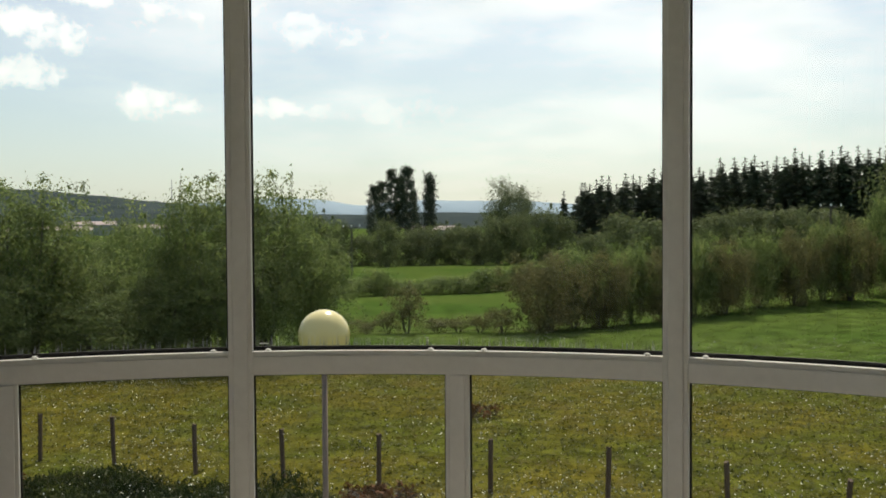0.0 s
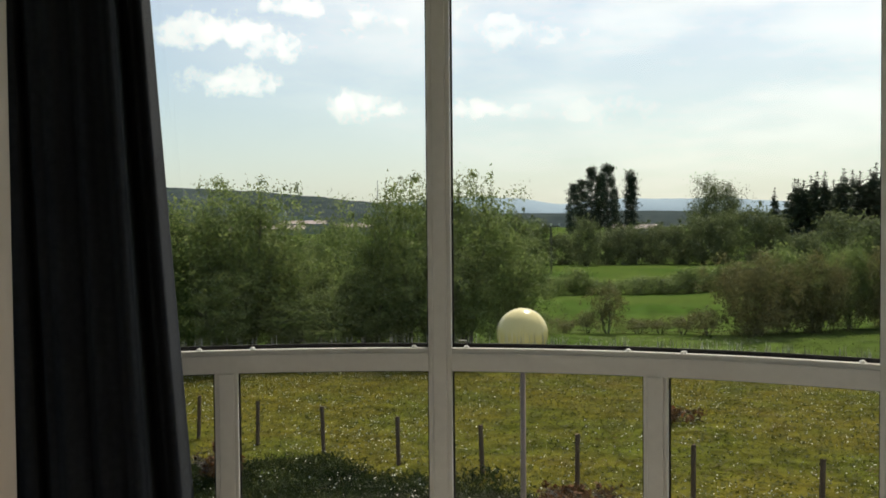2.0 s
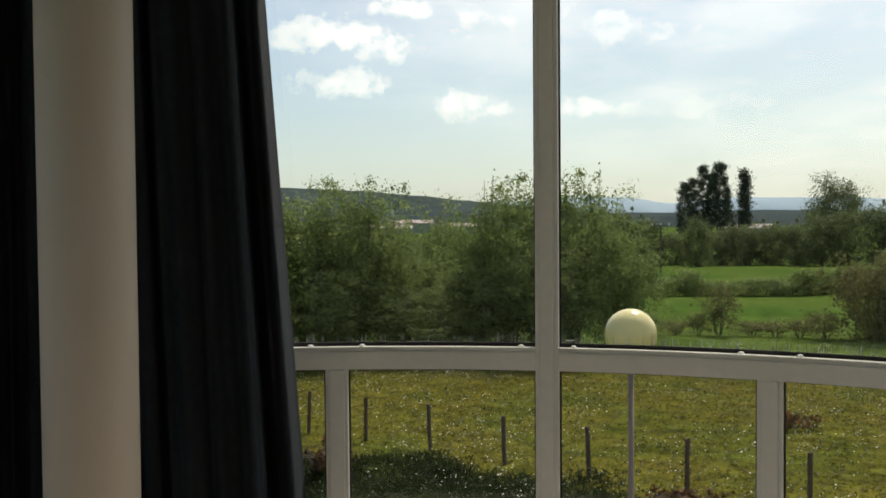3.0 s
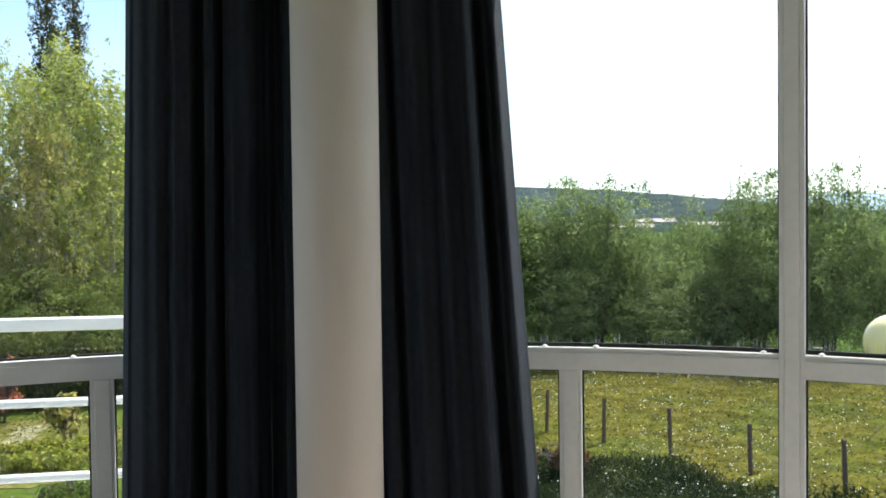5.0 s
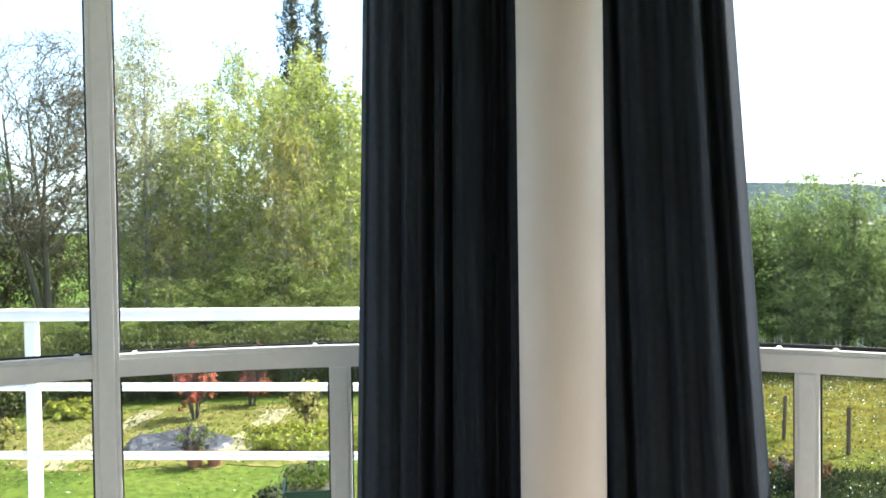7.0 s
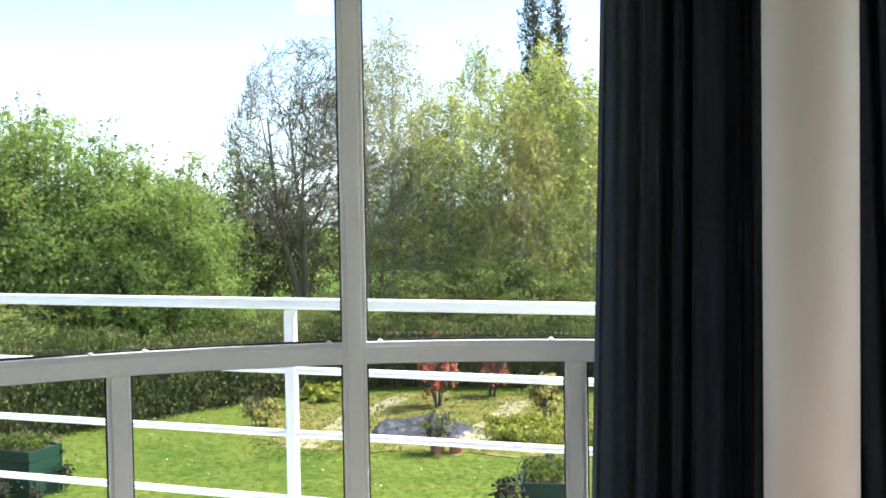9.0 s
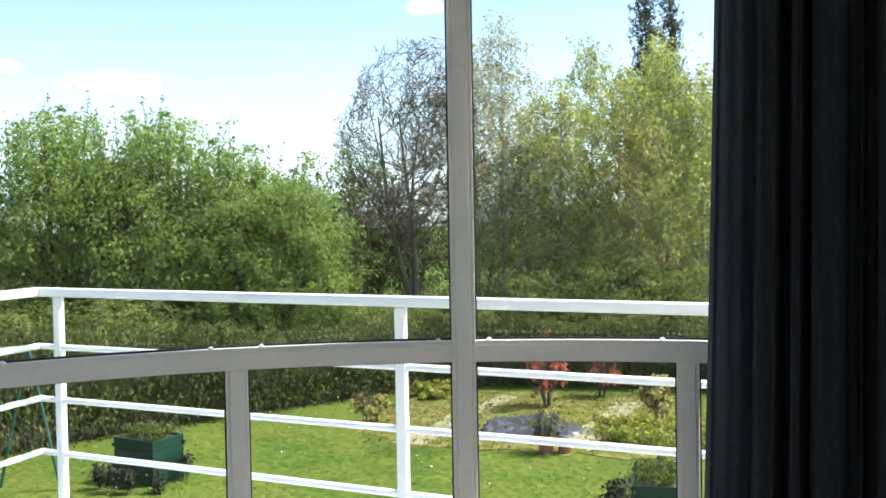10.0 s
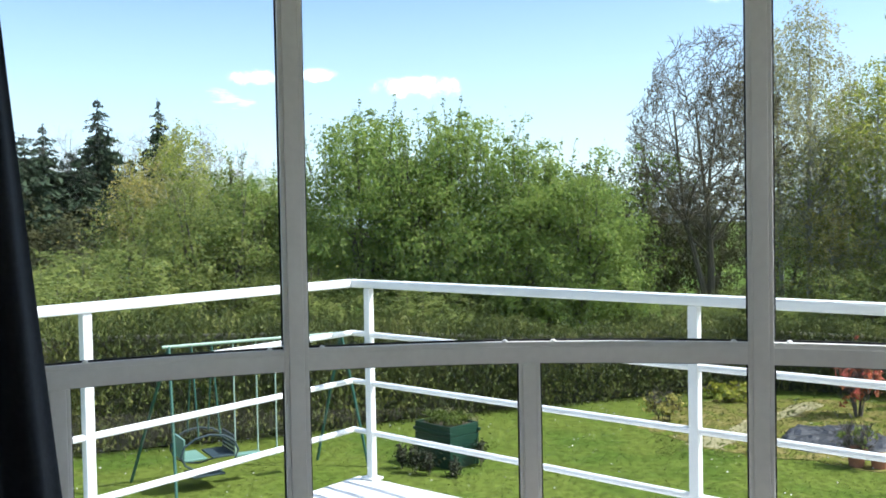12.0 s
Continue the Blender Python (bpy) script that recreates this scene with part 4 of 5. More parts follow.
scatter_plants(plant("tree", "dark shaded wood tree behind the garden", "tree", tree_meshes("shade", 23, 7.0, 6.4, 5, 3, (2, 2, 2), M_BARK, M_LEAF_SHADE, 8000, 0.10, 0.30, 0.7, 0.0, 0.1, 0.03, dome=0.6), "dark trees behind the garden"),
               [(73.9, 38.0, 0.98, 0.8), (76.5, 42.0, 1.0, 1.1), (69.2, 39.0, 0.93, 0.9), (71.6, 39.0, 0.96, 0.9), (65.0, 44.0, 0.75, 1.2), (60.0, 42.0, 0.75, 1.2), (55.0, 40.0, 0.75, 1.2), (107.0, 38.0, 0.8, 1.2), (111.0, 38.0, 0.9, 1.2), (103.0, 39.0, 0.7, 1.2)])
bare = plant("bare_tree", "nearly leafless tree with fine upswept branches", "tree", alder_meshes("bare", 5, 9.9, 5.2), "trees behind the garden")
bare.matrix_basis = stand(69.1, 29.0, 40, 1.0, 1.0)
scatter_plants(plant("birch", "tall pale birch with sparse young leaves", "tree", birch_meshes("pale", 35, 10.2, 3.6, M_BIRCHBARK, M_LEAF_PALE, 80, 11, 11, 0.055, 0.3, 0.7), "trees behind the garden"),
               [(63.7, 30.0, 1.0, 1.05), (65.2, 33.0, 0.98, 0.9), (62.0, 33.0, 0.82, 0.9)])
scatter_plants(plant("birch", "tall yellow green birch in young leaf", "tree", birch_meshes("birch", 31, 10.0, 4.4, M_BIRCHBARK, M_LEAF_BIRCH, 84, 12, 12, 0.066, 0.14, 0.8), "trees behind the garden"),
               [(54.4, 30.0, 0.94, 1.05), (58.3, 33.0, 1.07, 0.8), (60.3, 30.0, 0.86, 1.0), (56.3, 31.5, 0.94, 1.0), (52.0, 31.0, 0.9, 1.1), (62.3, 31.0, 0.72, 1.0), (100.2, 34.0, 0.80, 0.9)])
scatter_plants(plant("birch", "ochre tinged birch in young leaf", "tree", birch_meshes("ochre", 33, 7.5, 3.2, M_BIRCHBARK, M_LEAF_OCHRE, 66, 9, 12, 0.067, 0.1, 0.6), "trees behind the garden"),
               [(55.8, 28.6, 0.95, 0.8), (62.6, 28.6, 0.6, 1.0), (100.8, 37.0, 1.0, 1.4), (103.0, 33.0, 0.85, 1.2)])
scatter_plants(plant("poplar", "tall slim poplar rising above the birches", "tree", birch_meshes("poplar", 41, 16.0, 2.0, M_BARK, M_LEAF_SHADE, 120, 9, 12, 0.09, 0.15, -0.8), "tall poplars"),
               [(55.05, 45.0, 0.95, 0.85), (53.65, 47.0, 1.0, 0.9)])
scatter_plants(plant("poplar", "bare pale young poplar behind the thicket", "tree", tree_meshes("thin", 43, 9.5, 2.0, 1, 3, (4, 3, 1), M_BIRCHBARK, M_BIRCHBARK, 1100, 0.024, 0.12, 1.5, 0.3, 0.0, 0.0, 3, long=40), "bare young poplars"),
               [(98.6, 44.0, 0.93, 1.0), (97.2, 45.0, 0.90, 1.0), (100.0, 46.0, 0.98, 1.0), (96.0, 46.0, 0.85, 1.0), (102.8, 47.0, 1.0, 1.0), (106.2, 47.0, 1.0, 1.0), (94.6, 46.0, 0.78, 1.0), (107.4, 46.0, 0.95, 1.0), (103.6, 48.0, 1.0, 1.0)])
scatter_plants(plant("spruce", "dark spruce behind the thicket", "tree", conifer_meshes("spruce", 51, 9.0, 6.4, M_LEAF_DARK, 40, 14, 48, 0.19, 0.0, 0.3, 0.8, 0.35), "spruces behind the garden"),
               [(104.7, 42.0, 1.08, 1.0), (101.4, 46.0, 1.06, 0.8), (107.6, 42.0, 0.88, 1.1), (106.2, 43.0, 0.78, 1.1), (109.5, 41.0, 0.9, 1.1), (103.0, 42.0, 0.74, 1.0), (105.6, 40.0, 0.72, 1.1), (108.6, 39.0, 0.80, 1.1), (111.0, 40.0, 0.9, 1.1)])

# trees and bushes along the meadow
scatter_plants(plant("tree", "olive green young tree at the meadow's edge", "tree", tree_meshes("meadow", 61, 6.3, 5.4, 5, 3, (2, 2, 2), M_BARK, M_LEAF_MEADOW, 22000, 0.072, 0.21, 0.8, 0.0, 0.1, 0.016, dome=0.62, shoots=14), "trees at the meadow's edge"),
               [(26.8, 36.0, 1.08, 1.0), (23.6, 35.0, 1.07, 0.92), (14.4, 36.0, 1.08, 0.88), (10.6, 36.0, 1.12, 0.86), (21.0, 37.0, 0.66, 0.9), (18.2, 36.0, 0.56, 0.9), (30.5, 36.0, 1.0, 1.05), (16.4, 34.5, 0.55, 0.75), (8.2, 38.0, 0.80, 0.8), (12.4, 34.0, 0.72, 0.85), (20.0, 34.0, 0.45, 0.9), (34.0, 37.0, 0.95, 1.0), (25.4, 33.5, 0.55, 0.8), (18.0, 60.0, 1.05, 1.0)])
scatter_plants(plant("bush", "rust tinged tall hedgerow bush", "bush", tree_meshes("rust", 71, 4.6, 6.9, 8, 3, (2, 2, 2), M_BARK, M_LEAF_RUST, 15000, 0.095, 0.30, 0.6, 0.0, 0.2, 0.04, 70, dome=0.75), "hedgerow bushes across the meadow"),
               [(-6.4, 42.5, 0.86, 0.66), (-9.4, 44.5, 1.00, 0.74), (-13.0, 46.5, 0.98, 0.74), (-16.6, 49.0, 1.04, 0.78), (-20.2, 52.5, 1.12, 0.78), (-23.2, 55.0, 1.22, 0.84), (-26.9, 57.0, 1.10, 0.84), (-30.4, 58.0, 1.3, 0.9)])
scatter_plants(plant("bush", "olive hedgerow bush across the meadow", "bush", tree_meshes("olivebush", 73, 4.2, 6.4, 8, 3, (2, 2, 2), M_BARK, M_LEAF_MEADOW, 14000, 0.095, 0.30, 0.6, 0.0, 0.2, 0.04, 70, dome=0.75), "hedgerow bushes across the meadow"),
               [(-7.8, 45.0, 1.06, 0.66), (-11.2, 46.5, 1.02, 0.72), (-14.8, 48.5, 1.06, 0.74), (-18.4, 51.5, 1.04, 0.74), (-21.8, 55.0, 1.14, 0.78), (-25.2, 60.0, 1.50, 0.9), (-28.7, 60.0, 1.30, 0.88), (-32.0, 60.0, 1.4, 0.9)])
scatter_plants(plant("bush", "thin brown scrub at the foot of the meadow", "bush", tree_meshes("scrub", 74, 2.2, 2.6, 8, 3, (2, 2, 1), M_BARK, M_LEAF_RUST, 1500, 0.08, 0.15, 0.6, 0.0, 0.1, 0.008, 10), "thin scrub across the meadow"),
               [(2.2, 43.0, 1.15, 0.75), (0.4, 43.0, 0.34, 0.9), (-2.2, 42.5, 0.42, 1.0), (4.6, 43.5, 0.32, 0.9), (-3.6, 42.0, 0.55, 1.0), (3.4, 43.0, 0.5, 0.8), (-0.9, 43.0, 0.34, 0.9), (6.2, 43.0, 0.34, 0.9)])
scatter_plants(plant("bush", "small field hedge bush", "bush", tree_meshes("hedgebush", 75, 2.4, 4.4, 7, 2, (3, 3), M_BARK, M_LEAF_MEADOW, 4200, 0.12, 0.28, 0.5, 0.0, 0.1, 0.02, dome=0.7), "bushes of the field hedges"),
               [(9.0, 84.0, 1.0, 1.0), (7.2, 84.0, 0.9, 1.0), (5.8, 84.0, 0.75, 1.0), (4.0, 85.0, 1.05, 0.8), (2.6, 86.0, 0.6, 1.0), (0.6, 86.0, 0.7, 1.0), (-1.2, 87.0, 0.7, 1.0), (-2.6, 88.0, 1.05, 1.0), (-4.0, 89.0, 0.95, 1.0), (-5.6, 90.0, 1.0, 1.0), (10.8, 82.0, 1.0, 1.0)])
scatter_plants(plant("tree", "mid-green hedge tree in the valley fields", "tree", tree_meshes("valley", 77, 9.6, 8.0, 4, 3, (2, 2, 2), M_BARK, M_LEAF_HAZE, 5200, 0.23, 0.5, 0.6, 0.0, 0.22, 0.09, dome=0.7), "valley hedge trees"),
               [(9.2, 150, 1.1, 0.9), (7.6, 155, 1.15, 0.8), (6.2, 165, 1.05, 0.8), (4.8, 165, 0.8, 1.0), (3.4, 158, 1.05, 0.75), (2.2, 165, 0.85, 1.0), (0.9, 165, 0.9, 1.0), (-0.6, 168, 0.95, 1.0), (-2.0, 165, 0.95, 1.0), (-3.3, 160, 1.05, 1.0), (-4.6, 158, 1.1, 1.0), (-6.0, 152, 1.12, 0.9), (-7.2, 155, 0.95, 0.9), (-9.0, 115, 0.62, 0.75), (-12.5, 105, 0.68, 0.9), (-14.2, 118, 0.58, 0.9), (-16.0, 124, 0.6, 0.9), (-18.0, 128, 0.62, 1.0), (-20.0, 122, 0.62, 1.0), (-22.0, 128, 0.58, 1.0), (-26.0, 95, 1.05, 1.1), (-28.5, 92, 1.2, 1.1), (18.2, 90, 0.95, 0.75), (22.5, 150, 0.8, 1.0), (20.2, 160, 0.7, 1.0), (15.5, 160, 0.7, 1.0), (12.0, 165, 0.8, 1.0), (-10.6, 150, 0.8, 1.0), (-1.4, 195, 0.9, 1.1), (1.6, 198, 0.9, 1.1), (6.9, 205, 0.9, 1.1)], 1.5)
scatter_plants(plant("tree", "round airy broad-leaved tree in the valley", "tree", tree_meshes("airy", 79, 12.5, 11.5, 1, 4, (3, 2, 2, 1), M_BARK, M_LEAF_HAZE, 15000, 0.19, 0.75, 0.5, 0.25, 0.0, 0.03, 34, dome=0.9), "valley hedge trees"), [(-4.1, 190, 1.36, 1.0)])
scatter_plants(plant("pine", "tall dark pine standing over the valley", "tree", pine_meshes("pine", 81, 18.5, 8.5, 0.32), "pines of the valley"),
               [(2.15, 200, 1.02, 0.72), (3.1, 202, 0.98, 0.80), (4.15, 200, 0.80, 0.75), (1.75, 206, 0.74, 0.6), (2.6, 204, 0.9, 0.75), (3.7, 205, 0.85, 0.7)])
scatter_plants(plant("pine", "slim dark pine beside the pine group", "tree", pine_meshes("slimpine", 83, 17.6, 3.0, 0.25), "pines of the valley"), [(0.80, 200, 0.97, 0.85)])
rnd = random.Random(90)
spots = [(-7.25, 215, 0.82, 0.9)] + [(-8.2 - 0.36 * k + rnd.uniform(-0.2, 0.2), (216 if k % 3 else 232) + rnd.uniform(-8, 8), rnd.uniform(0.98, 1.2) * (1.0 + max(0, k - 22) * 0.005), rnd.uniform(1.5, 1.9)) for k in range(70)]
scatter_plants(plant("spruce", "dark spruce of the plantation on the rise", "tree", conifer_meshes("forest", 91, 15.6, 6.4, M_LEAF_DARK, 24, 10, 13, 0.66, 0.0, 0.34, 0.85, 0.6), "spruce plantation"), spots)


# ---- the meadow side ----
def globe_lamp():
    at = polar(7.2, 7.5)
    foot = ground(at.x, at.y)
    top = EYE - 7.5 * math.tan(radians(5.31))
    lamp = tagged(new("garden_lamp"), "garden lamp with a cream opal globe on a slim post", "street lamp")
    lamp.matrix_basis = Matrix.Translation((at.x, at.y, foot))
    r = 0.203
    h = top - foot
    ball = bmesh.new()
    bmesh.ops.create_uvsphere(ball, u_segments=48, v_segments=28, radius=r)
    bmesh.ops.translate(ball, vec=(0, 0, h - r), verts=ball.verts)
    part("globe", ball, M_GLOBE, lamp, "glossy cream opal globe", smooth=True)
    part("post", tube((0, 0, 0), (0, 0, h - 2 * r - 0.04), 0.026, 0.022, 16), M_POLE, lamp, smooth=True)
    part("collar", lathe([(0.035, h - 2 * r - 0.05), (0.075, h - 2 * r - 0.02), (0.08, h - 2 * r + 0.02), (0.05, h - 2 * r + 0.03)], 24), M_POLE, lamp)
    part("base", lathe([(0.08, 0), (0.08, 0.06), (0.04, 0.10)], 20), M_POLE, lamp)


globe_lamp()


def fence_post(h, r, seed):
    rng = random.Random(seed)
    bm = bmesh.new()
    rings = []
    for k in range(5):
        z = -0.3 + (h + 0.3) * k / 4
        rings.append([bm.verts.new((math.cos(t * 0.785) * r * rng.uniform(0.86, 1.1), math.sin(t * 0.785) * r * rng.uniform(0.86, 1.1), z + (rng.uniform(-0.02, 0.02) if k == 4 else 0))) for t in range(8)])
    for lo, hi in zip(rings, rings[1:]):
        for k in range(8):
            bm.faces.new((lo[k], lo[(k + 1) % 8], hi[(k + 1) % 8], hi[k]))
    bm.faces.new(rings[-1])
    bm.faces.new(rings[0][::-1])
    return bm


def meadow_fence():
    spots = FENCE
    for k, (az, r) in enumerate(spots):
        p = polar(az, r)
        post = tagged(part("fence_post", fence_post(1.0, 0.046, k), M_POSTWOOD), "weathered round wooden fence post in the meadow", "fence post", "posts of the meadow fence")
        post.matrix_basis = Matrix.Translation((p.x, p.y, ground(p.x, p.y))) @ pose(0, 0, 0, random.uniform(-3, 3), random.uniform(-4, 4), 0)


FENCE = [(23.2, 21.6), (19.3, 20.6), (14.8, 19.3), (9.7, 18.5), (4.0, 17.7), (-2.8, 17.0), (-9.8, 16.3), (-16.75, 15.6), (-23.0, 14.9), (26.6, 22.6), (29.8, 23.6), (-29.5, 14.6)]
meadow_fence()


def tufts(name, label, mat, count, area, size, seed, category):
    """Many upright blades over a stretch of land."""
    rng = np.random.default_rng(seed)
    az0, az1, r0, r1 = area
    az = rng.uniform(az0, az1, count)
    r = np.sqrt(rng.uniform(r0 ** 2, r1 ** 2, count))
    pts = np.array([polar(a, d) for a, d in zip(az, r)])
    s = rng.uniform(0.5, 1.4, count) * size
    pts[:, 2] = [ground(p[0], p[1]) + k * 0.4 for p, k in zip(pts, s)]
    up = np.tile(np.array((0.0, 0.0, 1.6)), (count, 1))
    me = leaf_mesh(name, pts, s * 0.5, mat, rng, facing=up, long=1.8)
    return tagged(new(name, me), label, category, kind="stuff")


def weeds(name, label, mat, count, az0, az1, seed, size):
    """Rank growth in front of the fence, thinning out unevenly uphill."""
    rng = np.random.default_rng(seed)
    pts, sizes = [], []
    while len(pts) < count:
        az, r = rng.uniform(az0, az1), rng.uniform(11.5, 20)
        p = polar(az, r)
        edge = 15.3 + 0.20 * max(az, 0) + 2.2 * noise.noise(Vector((p.x * 0.35, p.y * 0.35, 9))) + rng.normal() * 0.35
        if r < edge:
            k = rng.uniform(0.4, 1.3) * size * (0.7 + 0.6 * noise.noise(Vector((p.x * 0.9, p.y * 0.9, 2))))
            pts.append((p.x, p.y, ground(p.x, p.y) + abs(k) * rng.uniform(0.2, 1.3)))
            sizes.append(abs(k) * 0.16 + 0.012)
    lean = np.tile(np.array((0.0, 0.0, 0.55)), (count, 1))
    tagged(new(name, leaf_mesh(name, np.array(pts), sizes, mat, rng, lean=lean, long=5.5)), label, "weeds", kind="stuff")


tufts("meadow_grass", "yellow green meadow grass tufts", M_BLADE, 100000, (-32, 36, 14, 34), 0.085, 101, "grass")
tufts("pasture_grass", "green pasture grass tufts across the meadow", M_LAWNBLADE, 30000, (-32, 12, 34, 60), 0.09, 105, "grass")
weeds("bank_weeds", "green weeds on the bank below the fence, shadow painted in", M_BANKSHADOW, 85000, -6, 38, 102, 0.15)
tufts("lawn_grass", "short uneven lawn grass", M_LAWNBLADE, 60000, (48, 120, 8, 22), 0.034, 104, "grass")


def flowers(name, label, mat, count, area, size, up, seed):
    rng = np.random.default_rng(seed)
    az0, az1, r0, r1 = area
    az, r = rng.uniform(az0, az1, count), np.sqrt(rng.uniform(r0 ** 2, r1 ** 2, count))
    pts = []
    for a, d in zip(az, r):
        p = polar(a, d)
        if noise.noise(Vector((p.x * 0.25, p.y * 0.25, 7))) > rng.uniform(-0.5, 0.45):
            pts.append((p.x, p.y, ground(p.x, p.y) + rng.uniform(0.6, 1.2) * up))
    pts = np.array(pts)
    me = leaf_mesh(name, pts, rng.uniform(0.6, 1.3, len(pts)) * size, mat, rng, long=1.0, flat=0.7)
    tagged(new(name, me), label, "flowers", kind="stuff")


flowers("meadow_flowers", "white flower heads scattered over the meadow", M_FLOWER, 34000, (-32, 36, 15, 40), 0.034, 0.16, 111)
flowers("lawn_daisies", "white daisies scattered over the lawn", M_DAISY, 1600, (50, 118, 8, 22), 0.026, 0.05, 112)


# ---- the garden side ----
def hedge():
    """A clipped dark hedge round the lawn, in two runs."""
    path = HEDGE
    rng = np.random.default_rng(120)
    for (az0, r0, h0), (az1, r1, h1) in zip(path, path[1:]):
        a, b = polar(az0, r0), polar(az1, r1)
        n = int((b - a).length * 3600)
        t = rng.uniform(-0.02, 1.02, n)
        h = h0 + (h1 - h0) * t
        side = Vector((b.y - a.y, a.x - b.x, 0)).normalized()
        v = rng.uniform(0, 1, n) ** 0.7
        depth = rng.choice((-1, 1), n) * (0.16 + np.abs(rng.normal(0, 0.2, n)) + 0.14 * (1 - v))
        pts = np.array(a)[None] * (1 - t[:, None]) + np.array(b)[None] * t[:, None] + np.array(side)[None] * depth[:, None]
        wob = np.array([noise.noise(Vector((p[0] * 0.8, p[1] * 0.8, 5))) for p in pts])
        tip = np.array([noise.noise(Vector((p[0] * 3.1, p[1] * 3.1, 8))) for p in pts])
        pts[:, 2] = -2.72 + v * h * (1 + 0.12 * wob + 0.12 * tip)
        lean = np.tile(np.array((0, 0, 0.75)), (n, 1))
        top = tagged(new("hedge"), "dark evergreen hedge along the lawn", "hedge", "hedges round the lawn")
        link_mesh("foliage", leaf_mesh("hedge_sprays", pts, rng.uniform(0.6, 1.3, n) * 0.046, M_LEAF_HEDGE, rng, lean=lean, long=2.2), top)
        # a dark box paints in the shade and brown stems inside the hedge
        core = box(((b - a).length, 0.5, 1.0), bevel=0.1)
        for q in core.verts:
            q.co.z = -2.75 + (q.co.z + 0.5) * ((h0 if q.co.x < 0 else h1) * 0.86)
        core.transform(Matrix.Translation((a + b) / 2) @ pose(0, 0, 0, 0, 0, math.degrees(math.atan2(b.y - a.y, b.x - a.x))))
        part("shade_core", core, M_HEDGECORE, top, "dark box core painted as inner shade and brown stems")


HEDGE = [(124, 16.5, 2.5), (107, 18.1, 2.45), (95.5, 18.3, 2.3), (88, 19.3, 2.1), (81, 20.3, 1.8), (68, 23.2, 1.6), (57, 23.0, 1.5), (46, 23.0, 1.5)]
hedge()


def bush(name, label, az, r, height, width, mat, seed, count=1500, size=0.09, stems=7):
    scatter_plants(plant(name, label, "bush", tree_meshes(name + str(seed), seed, height, width, stems, 2, (3, 3), M_BARK, mat, count, size, 0.06, 0.5, 0.0, 0.0, 0.004, 12)), [(az, r, 1.0, 1.0)])


def patch(name, label, mat, outline, category, lift, jag=0.12, seed=1):
    """A low uneven-edged sheet on the lawn."""
    rng = random.Random(seed)
    pts = [polar(a, r) for a, r in outline]
    edge = []
    for k, p in enumerate(pts):
        q = pts[(k + 1) % len(pts)]
        n = max(2, int((q - p).length / 0.3))
        edge += [p + (q - p) * s / n + Vector((rng.gauss(0, jag), rng.gauss(0, jag), 0)) for s in range(n)]
    bm = bmesh.new()
    vs = [bm.verts.new((p.x, p.y, -2.72 + lift)) for p in edge]
    low = [bm.verts.new((p.x, p.y, -2.80)) for p in edge]
    for k in range(len(vs)):
        n = (k + 1) % len(vs)
        bm.faces.new((vs[k], vs[n], low[n], low[k]))
    bm.faces.new(vs)
    bmesh.ops.triangulate(bm, faces=[f for f in bm.faces if len(f.verts) > 4])
    tagged(part(name, bm, mat), label, category, kind="structure")


patch("ground_bed", "thin dry grass of the planted bed", M_BED, [(73.5, 18.5), (70.4, 17.2), (66, 16.4), (60, 15.9), (53, 16.1), (51, 19.5), (55, 21.4), (62, 21.9), (69, 21.6)], "garden bed", 0.008, 0.10, 2)
patch("path", "sandy gravel garden path", M_GRAVEL, [(71.0, 17.0), (63.9, 21.4), (63.0, 21.3), (68.8, 16.8)], "path", 0.014, 0.07, 3)
patch("path", "sandy gravel garden path", M_GRAVEL, [(60.4, 16.9), (56.9, 20.7), (55.6, 20.7), (58.4, 16.9)], "path", 0.014, 0.07, 4)


def pond_liner():
    """A sheet of black liner lying in creases over the hollow, its edge uneven."""
    mid = polar(62.5, 18.0)
    bm = bmesh.new()
    rings = []
    for k in range(1, 15):
        row = []
        for n in range(56):
            t = 2 * math.pi * n / 56
            r = k / 14 * (1 + 0.42 * noise.noise(Vector((math.cos(t) * 1.3, math.sin(t) * 1.3, 4))) + 0.16 * noise.noise(Vector((math.cos(t) * 5, math.sin(t) * 5, 2))))
            x, y = math.cos(t) * r * 0.9, math.sin(t) * r * 1.2
            crease = 0.09 * abs(noise.noise(Vector((x * 1.6, y * 1.6, 1)))) + 0.06 * abs(noise.noise(Vector((x * 4.5, y * 4.5, 6))))
            row.append(bm.verts.new((x, y, 0.02 + crease * min(1.0, (15 - k) / 3) - 0.05 * (k == 14))))
        rings.append(row)
    bm.faces.new(rings[0])
    for lo, hi in zip(rings, rings[1:]):
        for n in range(56):
            bm.faces.new((lo[n], lo[(n + 1) % 56], hi[(n + 1) % 56], hi[n]))
    ob = tagged(part("water", bm, M_POND), "black crumpled pond liner sheet in the bed", "pond", kind="structure")
    ob.matrix_basis = Matrix.Translation((mid.x, mid.y, -2.705)) @ pose(0, 0, 0, 0, 0, 62.5)


